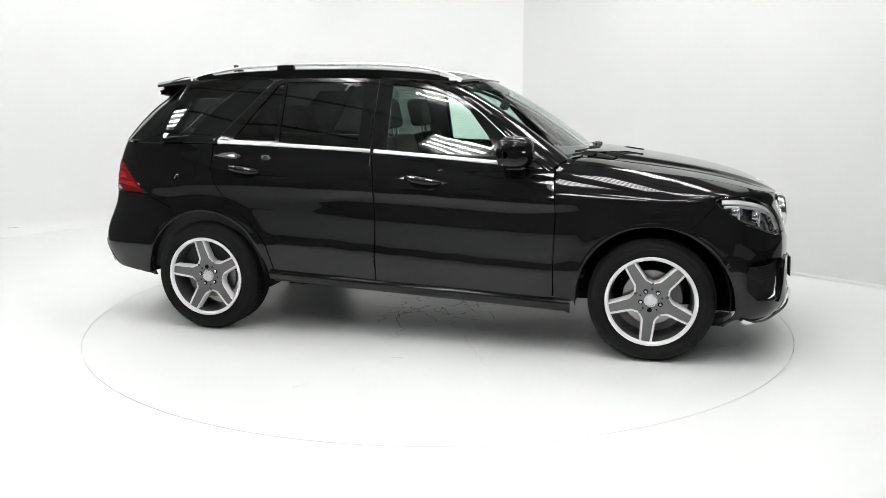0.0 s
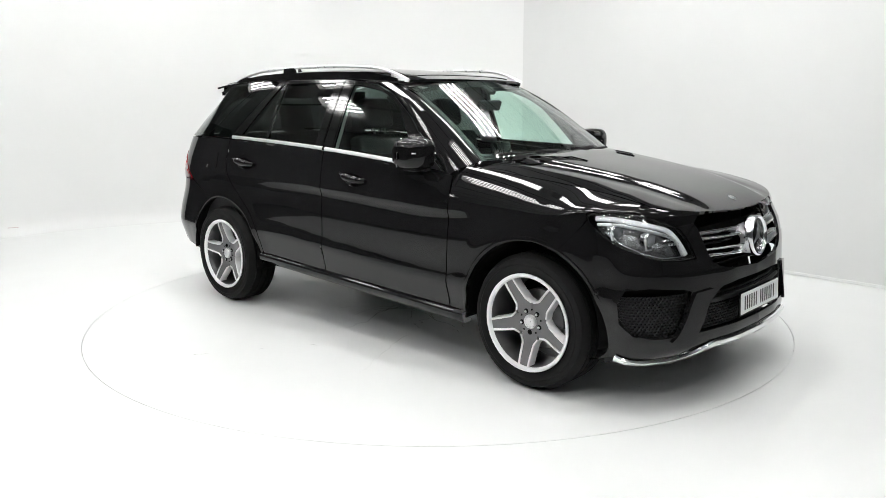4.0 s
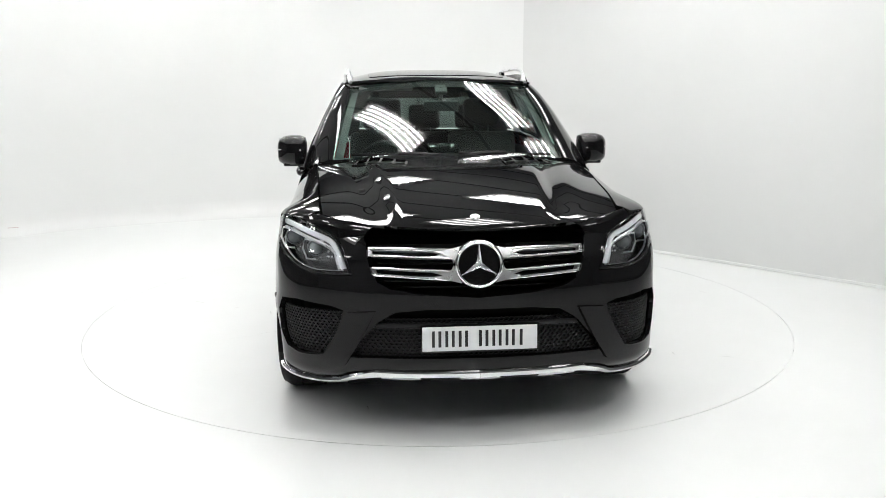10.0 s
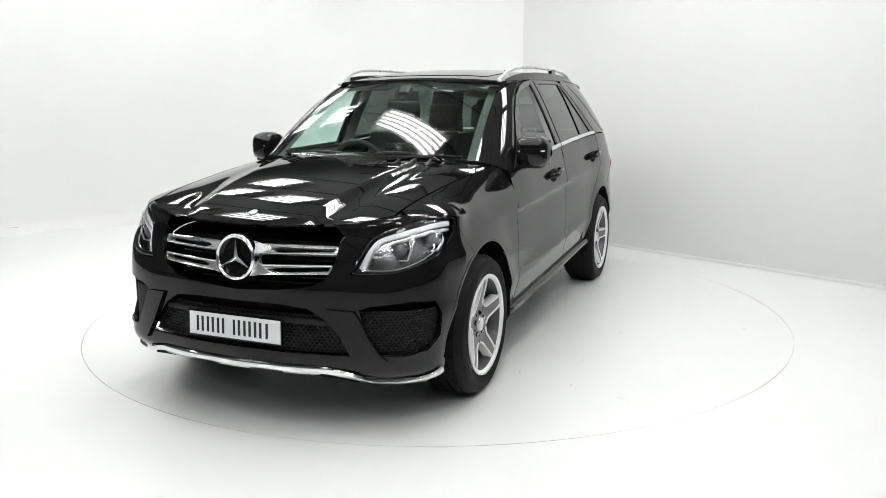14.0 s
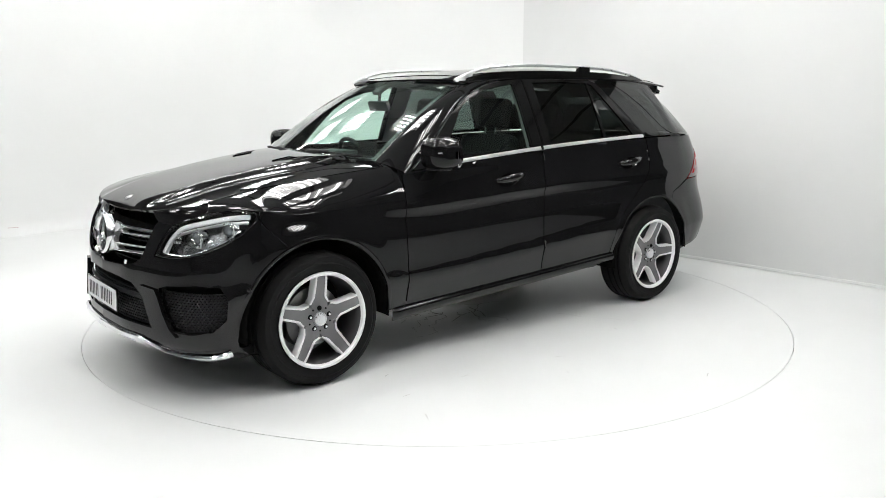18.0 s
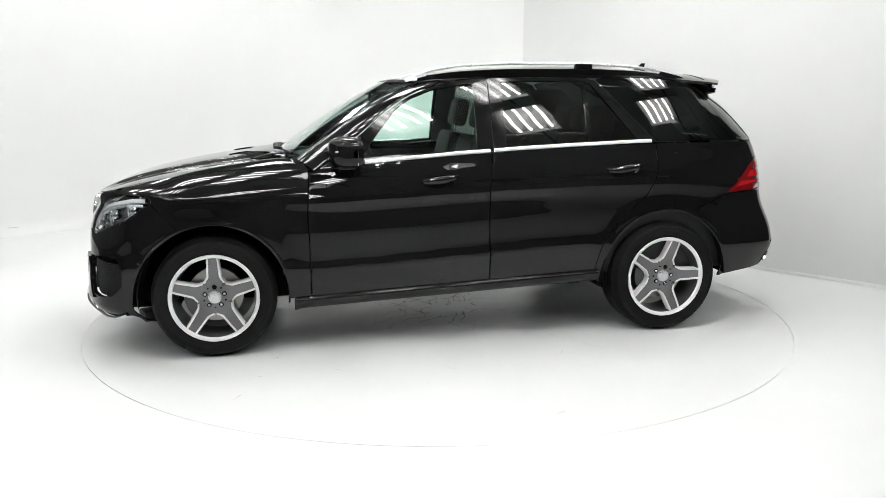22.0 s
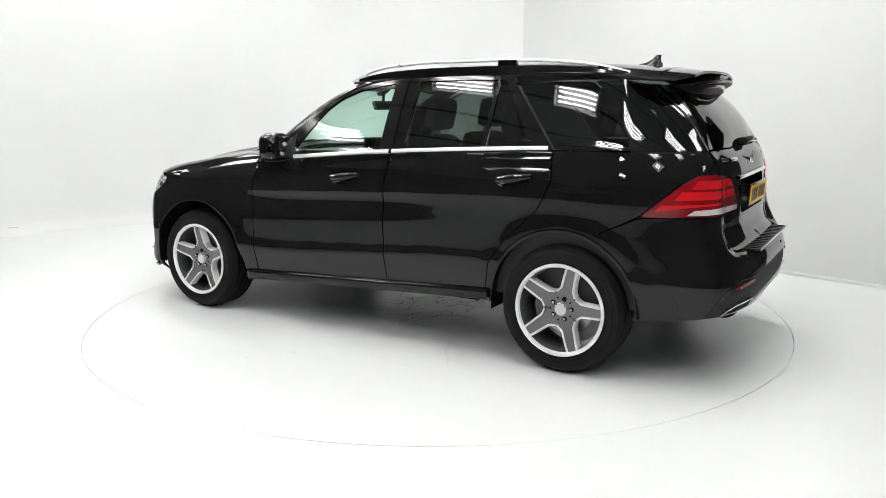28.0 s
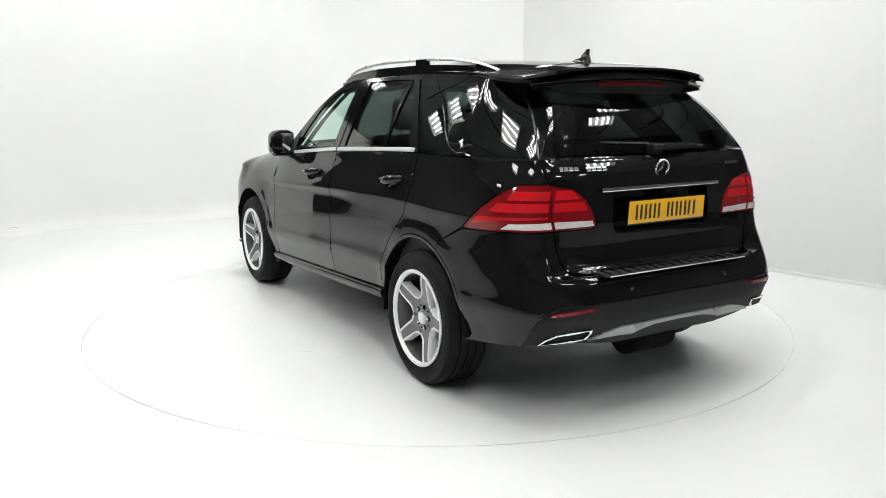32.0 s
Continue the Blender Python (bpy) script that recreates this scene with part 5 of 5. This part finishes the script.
def build_fittings():
    for sd in SIDES:
        # roof rail on three feet
        pts = [(0.235, 1.662), (0.17, 1.69), (0.092, 1.716), (0.0, 1.738), (-0.145, 1.756), (-0.513, 1.770), (-0.884, 1.770), (-1.26, 1.757), (-1.45, 1.736), (-1.60, 1.708), (-1.70, 1.683)]
        line = dense(pts, 0.04)
        ywise = curve([0.3, 0, -0.5, -1.2, -1.75], [0.585, 0.615, 0.635, 0.63, 0.60])
        bm = tube_along(bmesh.new(), [(x, float(ywise(x)), z) for x, z in line], 0.0105, 10, flat=0.9)
        rail = part("roof_rail", side_bm(bm, sd), SATIN, car, "silver aluminium roof rail")
        # added black plate standing in for the dark open gap under the rail
        top, low = [], []
        for x, z in line[2:-2]:
            yy = float(ywise(x))
            zr = float(roof(np.float64(x), np.float64(yy))[2])
            low.append(Vector((x, yy + 0.030, zr - 0.020)))
            top.append(Vector((x, yy + 0.024, zr + 0.6 * max(z - 0.012 - zr, 0.0))))
        part("rail_gap_fill", side_bm(thicken(loft(bmesh.new(), [low, top]), 0.012), sd), GLOSS, rail)
        for x0, x1, mat in ((0.23, 0.10, SATIN), (-0.90, -1.02, GLOSS), (-1.52, -1.69, GLOSS)):
            bm = bmesh.new()
            rows = []
            for u in np.linspace(x0, x1, 8):
                zt = float(curve([p[0] for p in pts], [p[1] for p in pts])(u))
                yy = float(ywise(u))
                zr = float(roof(np.float64(u), np.float64(yy))[2]) - 0.01
                rows.append([Vector((u, yy + 0.018, zr)), Vector((u, yy + 0.012, zt)), Vector((u, yy - 0.012, zt)), Vector((u, yy - 0.018, zr))])
            loft(bm, rows)
            bm.faces.new([v for v in bm.verts if abs(v.co.x - x0) < 1e-6])
            bm.faces.new([v for v in bm.verts if abs(v.co.x - x1) < 1e-6])
            bmesh.ops.recalc_face_normals(bm, faces=bm.faces)
            part("rail_foot", side_bm(bm, sd), mat, rail)
        # door mirror
        mir = empty("door_mirror", car)
        bm = bmesh.new()
        prof = []
        for k, (y, sx, sz, cx, cz) in enumerate(((0.872, 0.050, 0.060, 0.640, 1.226), (0.880, 0.080, 0.078, 0.642, 1.230), (0.91, 0.098, 0.086, 0.646, 1.234), (0.97, 0.102, 0.088, 0.640, 1.234), (1.015, 0.094, 0.082, 0.626, 1.231), (1.040, 0.078, 0.068, 0.612, 1.228), (1.052, 0.050, 0.046, 0.600, 1.225), (1.056, 0.016, 0.020, 0.593, 1.223))):
            ring = []
            for a in np.linspace(0, 2 * math.pi, 28, endpoint=False):
                ca, sa = math.cos(a), math.sin(a)
                px = np.sign(ca) * abs(ca) ** 0.62 * sx
                if px < -0.045:
                    px = -0.045 + (px + 0.045) * 0.25
                ring.append(Vector((cx + px * 1.1, y, cz - 0.006 + np.sign(sa) * abs(sa) ** 0.58 * sz * 1.06 + 0.004)))
            prof.append(ring + ring[:1])
        loft(bm, prof)
        bmesh.ops.remove_doubles(bm, verts=bm.verts, dist=1e-5)
        bm.faces.new([bm.verts.new(v) for v in prof[0][:-1]])
        bmesh.ops.remove_doubles(bm, verts=bm.verts, dist=1e-5)
        bmesh.ops.recalc_face_normals(bm, faces=bm.faces)
        part("mirror_shell", side_bm(bm, sd), PAINT, mir)
        bm = box(bmesh.new(), (0.004, 0.17, 0.145), pose(0.577, 0.965, 1.228, 0, 0, -4), 0.0015)
        part("mirror_glass", side_bm(bm, sd), CHROME, mir, "mirror glass")
        bm = strip(bmesh.new(), [(y, 1.236 + 0.012 * (y - 0.9)) for y in np.linspace(0.90, 1.045, 10)], lambda y, z: np.stack([0.753 - 4.0 * np.maximum(y - 0.93, 0) ** 2 + 0 * z, y, z + 0 * y], -1), 0.004, -0.004, 0.004)
        part("mirror_indicator", side_bm(bm, sd), WHITE_LENS, mir)
        bm = box(bmesh.new(), (0.095, 0.15, 0.020), pose(0.645, 0.94, 1.142, 0, 0, 0), 0.009)
        box(bm, (0.085, 0.09, 0.03), pose(0.655, 0.885, 1.150, -14, 0, 0), 0.01)
        part("mirror_base", side_bm(bm, sd), PLASTIC, mir)
        panel("mirror_triangle", [[(-0.785, 1.135), (-0.60, 1.278), (-0.548, 1.32), (-0.535, 1.165)]], skin, PLASTIC, mir, side=sd, step=0.05, depth=0.004, push=0.003)
        # front wiper
        y1 = 0.05 if sd > 0 else 0.52
        y2 = 0.62 if sd > 0 else -0.02
        path = [Vector(screen(np.float64(y), np.float64(v))) + Vector((0.012, 0, 0.010)) for y, v in zip(np.linspace(y1, y2, 9), np.linspace(0.06, 0.03, 9))]
        if sd < 0:
            path = [Vector((p.x, p.y - 0.56, p.z)) for p in path]
            path = [Vector(screen(np.float64(p.y), np.float64(0.045))) + Vector((0.012, 0, 0.010)) for p in path]
        w = part("wiper", tube_along(bmesh.new(), path, 0.008, 6), RUBBER, car, "black windscreen wiper")
        arm = [path[4] + Vector((0.0, 0, 0.010)), path[2] + Vector((0.03, 0.0, 0.006)), Vector((1.05, path[1].y - 0.02 * sd, 1.212))]
        part("wiper_arm", tube_along(bmesh.new(), arm, [0.008, 0.012, 0.016], 8), PLASTIC, w)
    bm = loft(bmesh.new(), [[Vector((1.075 - 0.30 * (y / 0.75) ** 2 * 1.0, y, 1.222 - 0.05 * (y / 0.75) ** 2)) for y in np.linspace(-0.75, 0.75, 30)], [Vector((0.99 - 0.34 * (y / 0.75) ** 2, y, 1.20 - 0.03 * (y / 0.75) ** 2)) for y in np.linspace(-0.75, 0.75, 30)]])
    part("cowl", thicken(bm, 0.015), PLASTIC, car)
    # aerial fin on the roof
    rows = []
    zr = float(roof(np.float64(-1.65), np.float64(0))[2])
    for z, x0, x1, w in ((-0.006, -1.545, -1.71, 0.024), (0.012, -1.56, -1.708, 0.020), (0.024, -1.61, -1.70, 0.014), (0.045, -1.645, -1.695, 0.009), (0.068, -1.668, -1.70, 0.005)):
        rows.append([Vector(((x0 + x1) / 2 + (x0 - x1) / 2 * math.cos(a), w * math.sin(a), zr + z)) for a in np.linspace(0, 2 * math.pi, 17)])
    bm = loft(bmesh.new(), rows)
    bm.faces.new([v for v in bm.verts if abs(v.co.z - zr - 0.068) < 1e-5][:16])
    bmesh.ops.recalc_face_normals(bm, faces=bm.faces)
    part("aerial_fin", bm, GLOSS, car)


def build_interior():
    dash = bmesh.new()
    loft(dash, [[Vector((x - 0.18 * (y / 0.7) ** 2, y, z)) for y in np.linspace(-0.72, 0.72, 20)] for x, z in ((1.0, 1.165), (0.80, 1.178), (0.62, 1.16), (0.52, 1.10), (0.50, 0.95), (0.52, 0.75))])
    part("dashboard", thicken(dash, 0.02), TRIM_IN, car)
    bm = box(bmesh.new(), (0.20, 0.30, 0.05), pose(0.55, -0.37, 1.165), 0.02)
    part("instrument_hood", bm, TRIM_IN, car)
    bm = box(bmesh.new(), (0.02, 0.20, 0.12), pose(0.52, 0.0, 1.20, 0, -10, 0), 0.006)
    part("screen", bm, GLOSS, car)
    m = pose(0.36, -0.37, 1.10, 0, -62, 0)
    bm = bmesh.new()
    ring = [m @ Vector((0.185 * math.cos(a), 0.185 * math.sin(a), 0)) for a in np.linspace(0, 2 * math.pi, 36, endpoint=False)]
    tube_along(bm, ring, 0.016, 8, closed=True, up=m.to_3x3() @ Vector((0, 0, 1)))
    w = part("steering_wheel", bm, LEATHER, car)
    bm = box(bmesh.new(), (0.14, 0.14, 0.05), m, 0.02)
    for a in (0, 90, 180):
        box(bm, (0.11, 0.035, 0.02), m @ pose(0, 0, 0, 0, 0, a + 90) @ pose(0.12, 0, 0), 0.006)
    part("wheel_spokes", bm, TRIM_IN, w)
    for x, ys, h in ((0.0, (0.37, -0.37), 0.66), (-0.88, (0.40, 0.0, -0.40), 0.60)):
        for y in ys:
            seat = empty("seat", car)
            wide = 0.50 if x > -0.5 else 0.40
            part("seat_cushion", box(bmesh.new(), (0.52, wide, 0.16), pose(x + 0.10, y, 0.66, 0, -6, 0), 0.05, 3), LEATHER, seat)
            part("backrest", box(bmesh.new(), (0.14, wide, h), pose(x - 0.20, y, 0.98, 0, -16, 0), 0.05, 3), LEATHER, seat)
            head = 1.445 if x > -0.5 else 1.40
            part("headrest", box(bmesh.new(), (0.11, 0.27, 0.21), pose(x - 0.33, y, head, 0, -12, 0), 0.05, 3), LEATHER, seat)
            bm = tube_along(bmesh.new(), [(x - 0.275, y - 0.05, 1.24), (x - 0.295, y - 0.05, 1.36)], 0.007, 6)
            tube_along(bm, [(x - 0.275, y + 0.05, 1.24), (x - 0.295, y + 0.05, 1.36)], 0.007, 6)
            part("headrest_posts", bm, CHROME, seat)
    bm = loft(bmesh.new(), [[roof(np.float64(x), np.float64(y)) - np.array([0, 0, 0.035]) for y in np.linspace(-0.60, 0.60, 16)] for x in np.linspace(0.25, -1.95, 24)])
    part("headliner", bm, LINING, car)
    for sd in SIDES:
        # inner door and quarter trims
        bm = loft(bmesh.new(), [[skin(np.float64(s), np.float64(z)) - np.array([0, 0.07, 0]) for s in np.linspace(-0.85, 2.05, 30)] for z in (0.40, 0.8, 1.10, 1.145)])
        part("inner_trim", side_bm(bm, sd), TRIM_IN, car)
        bm = loft(bmesh.new(), [[skin(np.float64(s), np.float64(z)) - np.array([0, 0.05, 0]) for s in np.linspace(a, b, 5)] for z, a, b in ((1.2, 0.19, 0.36), (1.45, 0.20, 0.36), (1.65, 0.21, 0.36))])
        part("inner_pillar", side_bm(bm, sd), LINING, car)
        bm = loft(bmesh.new(), [[skin(np.float64(s), np.float64(z)) - np.array([0, 0.04, 0]) for s in np.linspace(a, b, 8)] for z, a, b in ((1.26, 1.27, 1.66), (1.4, 1.15, 1.52), (1.5, 1.08, 1.42), (1.62, 1.0, 1.28))])
        part("inner_rear_pillar", side_bm(bm, sd), TRIM_IN, car)
        bm = loft(bmesh.new(), [[skin(np.float64(s), np.float64(z)) - np.array([-0.05, 0.035, 0]) for s in np.linspace(a, b, 8)] for z, a, b in ((1.20, 1.95, 2.52), (1.4, 1.90, 2.44), (1.5, 1.84, 2.40), (1.62, 1.70, 2.34))])
        part("inner_tail_pillar", side_bm(bm, sd), TRIM_IN, car)
        bm = loft(bmesh.new(), [[screen(np.float64(0.69 - 0.105 * t - d), np.float64(t)) - np.array([0.03, 0, 0.015]) for t in np.linspace(0, 1, 10)] for d in (0, 0.05)])
        part("inner_screen_pillar", side_bm(bm, sd), TRIM_IN, car)
    part("floor_pan", box(bmesh.new(), (3.2, 1.5, 0.03), pose(-0.55, 0, 0.46), 0.01), TRIM_IN, car)
    part("boot_cover", box(bmesh.new(), (0.85, 1.30, 0.03), pose(-1.62, 0, 1.10), 0.01), TRIM_IN, car)
    part("boot_floor", box(bmesh.new(), (0.95, 1.2, 0.4), pose(-1.70, 0, 0.70), 0.01), TRIM_IN, car)
    bm = box(bmesh.new(), (0.03, 0.23, 0.07), pose(0.41, 0, 1.50, 0, 20, 0), 0.012)
    tube_along(bm, [(0.41, 0, 1.52), (0.40, 0, 1.62)], 0.012, 8)
    part("rear_view_mirror", bm, TRIM_IN, car)
    part("sensor_pod", box(bmesh.new(), (0.09, 0.08, 0.03), pose(0.40, 0, 1.605, 0, 32, 0), 0.012), TRIM_IN, car)
    for y in (0.36, -0.36):
        part("sun_visor", box(bmesh.new(), (0.16, 0.36, 0.018), pose(0.22, y, 1.625, 0, 12, 0), 0.006), LINING, car)


def build_underbody():
    part("underbody", box(bmesh.new(), (3.85, 1.1, 0.10), pose(0.0, 0, 0.31), 0.03), DARK, car)
    part("inner_body", box(bmesh.new(), (1.75, 1.74, 0.5), pose(-0.02, 0, 0.58), 0.02), DARK, car)
    part("engine_block", box(bmesh.new(), (0.95, 1.1, 0.5), pose(1.5, 0, 0.65), 0.02), DARK, car)
    for wx, wz in WHEELS:
        for sd in SIDES:
            bm = revolve(bmesh.new(), [(0.05, 0.55), (0.452, 0.55), (0.452, 0.90), (0.44, 0.945)], 48, m=Matrix.Translation((wx, 0, wz)))
            bmesh.ops.delete(bm, geom=[v for v in bm.verts if v.co.z < (0.37 if v.co.x < -1.6 else 0.27)], context="VERTS")
            part("wheel_arch_liner", side_bm(bm, sd), DARK, car)
            flare = arc(wx, wz, ARCH + 0.010, -2, 182, 48)
            bm = strip(bmesh.new(), flare, skin, 0.012, -0.0005, 0.001)
            part("arch_lip", side_bm(bm, sd), PAINT, car)


# ---- wheels ----
def build_wheel():
    """A wheel about its own centre, outer face towards +y."""
    w = empty("wheel", car)
    R, H = 0.370, 0.128
    prof = [(0.262, -H + 0.012), (0.285, -H), (0.325, -H - 0.006), (0.352, -H + 0.016), (0.366, -H + 0.035)]
    for g in (-0.075, -0.025, 0.025, 0.075):
        prof += [(R, g - 0.020), (R, g - 0.005), (R - 0.008, g - 0.004), (R - 0.008, g + 0.004), (R, g + 0.005)]
    prof += [(0.366, H - 0.035), (0.352, H - 0.016), (0.345, H - 0.002), (0.325, H + 0.006), (0.318, H + 0.004), (0.312, H + 0.007), (0.285, H), (0.262, H - 0.012)]
    tyre = part("tyre", revolve(bmesh.new(), prof, 96), RUBBER, w, "black low-profile road tyre")
    prof = [(0.268, H - 0.004), (0.266, H + 0.004), (0.256, H + 0.004), (0.252, H - 0.004), (0.243, H - 0.02), (0.236, 0.03), (0.228, -0.06), (0.24, -H + 0.02), (0.262, -H + 0.01)]
    part("rim_barrel", revolve(bmesh.new(), prof, 80), BARREL, w)
    part("rim_lip", revolve(bmesh.new(), [(0.2675, H - 0.001), (0.2665, H + 0.006), (0.2525, H + 0.005), (0.245, H - 0.004), (0.244, H - 0.010)], 80), RIM_FACE, w, "bright machined rim edge")
    for k in range(5):
        turn = Matrix.Rotation(radians(90 + 72 * k), 4, "Y")
        # one broad star spoke: grey face between bright edges
        face_y = lambda r: H - 0.008 - 0.030 * smooth(0.25, 0.08, r) + 0.0
        half = lambda r: min(0.036 + 0.05 * (0.25 - r) + 0.021 * float(smooth(0.125, 0.08, r)), r * 0.726)
        rs = np.linspace(0.03, 0.252, 14)
        bm = bmesh.new()
        loft(bm, [[Vector((r, face_y(r) - 0.004, sgn * (half(r) - 0.008))) for r in rs] for sgn in (-1, -0.5, 0, 0.5, 1)])
        thicken(bm, 0.03)
        bmesh.ops.transform(bm, matrix=turn, verts=bm.verts)
        spoke = part("spoke", bm, RIM_GREY, w)
        for sgn in (-1, 1):
            bm = bmesh.new()
            r2 = np.linspace(0.0865, 0.254, 14)
            rows = [[Vector((r, face_y(r) + dy, sgn * (half(r) - dz))) for r in r2] for dy, dz in ((-0.05, -0.003), (-0.002, 0.0), (0.001, 0.002), (0.001, 0.0115), (-0.006, 0.013))]
            loft(bm, rows)
            bmesh.ops.recalc_face_normals(bm, faces=bm.faces)
            bmesh.ops.transform(bm, matrix=turn, verts=bm.verts)
            part("spoke_edge", bm, RIM_FACE, spoke, "bright machined spoke edge")
        t2 = turn @ Matrix.Translation((0.060, H - 0.040, 0))
        # flat dark disc on the hub paints the shade of a bolt recess
        part("bolt_recess_shade", revolve(bmesh.new(), [(0.0, 0.001), (0.0135, 0.001), (0.0155, -0.004)], 16, m=t2), DARK, w)
        bolt = revolve(bmesh.new(), [(0.0, 0.009), (0.006, 0.009), (0.009, 0.006), (0.009, 0)], 6, m=t2)
        part("wheel_bolt", bolt, DARK if k == 0 else CHROME, w)
        # small hole between bolts, its shade drawn as a dark disc
        small = turn @ Matrix.Rotation(radians(36), 4, "Y") @ Matrix.Translation((0.066, H - 0.0405, 0))
        part("hub_hole_shade", revolve(bmesh.new(), [(0.0, 0.001), (0.005, 0.001), (0.006, -0.003)], 10, m=small), DARK, w)
    part("hub", revolve(bmesh.new(), [(0.0, H - 0.0405), (0.06, H - 0.0405), (0.072, H - 0.0425), (0.088, H - 0.0445), (0.094, H - 0.048), (0.098, H - 0.07), (0.1, H - 0.09)], 40), RIM_GREY, w)
    part("hub_cap", revolve(bmesh.new(), [(0.0, H - 0.027), (0.024, H - 0.027), (0.026, H - 0.029), (0.029, H - 0.029), (0.031, H - 0.026), (0.036, H - 0.028), (0.039, H - 0.034), (0.040, H - 0.044)], 36), SATIN, w, "silver hub cap with a raised ring")
    part("brake_disc", revolve(bmesh.new(), [(0.07, 0.03), (0.085, 0.022), (0.09, 0.012), (0.165, 0.012), (0.166, -0.02), (0.09, -0.02)], 64), DISC, w)
    bm = revolve(bmesh.new(), [(0.112, 0.045), (0.18, 0.045), (0.186, 0.03), (0.186, -0.05), (0.112, -0.05)], 60)
    bmesh.ops.delete(bm, geom=[v for v in bm.verts if math.cos(math.atan2(v.co.z, v.co.x) - radians(150)) < 0.86], context="VERTS")
    part("brake_caliper", bm, BARREL, w)
    return w


wheel = build_wheel()
build_body()
build_fittings()
build_interior()
build_underbody()
OUT = 0.937 - 0.108


def spun(x, y, turn, back=False):
    return pose(x, y, 0.37, 0, 0, 180 if back else 0) @ pose(0, 0, 0, 0, turn, 0)


wheel.matrix_basis = spun(1.4575, OUT, 180)
copy_thing(wheel, spun(-1.4575, OUT + 0.008, 164))
copy_thing(wheel, spun(1.4575, -OUT, -5, True))
copy_thing(wheel, spun(-1.4575, -OUT - 0.008, -171, True))


# ---- what moves ----
def motions():
    rows_t, rows_c = [], []
    for k in range(17):
        t = 2.0 * k
        turn = pose(0, 0, 0, 0, 0, -14.90 - 7.0195 * t)
        rows_t.append((t, turn))
        rows_c.append((t, turn @ pose(0.0887, -0.0201, 0)))
    walk(turntable, rows_t)
    walk(car, rows_c)


motions()
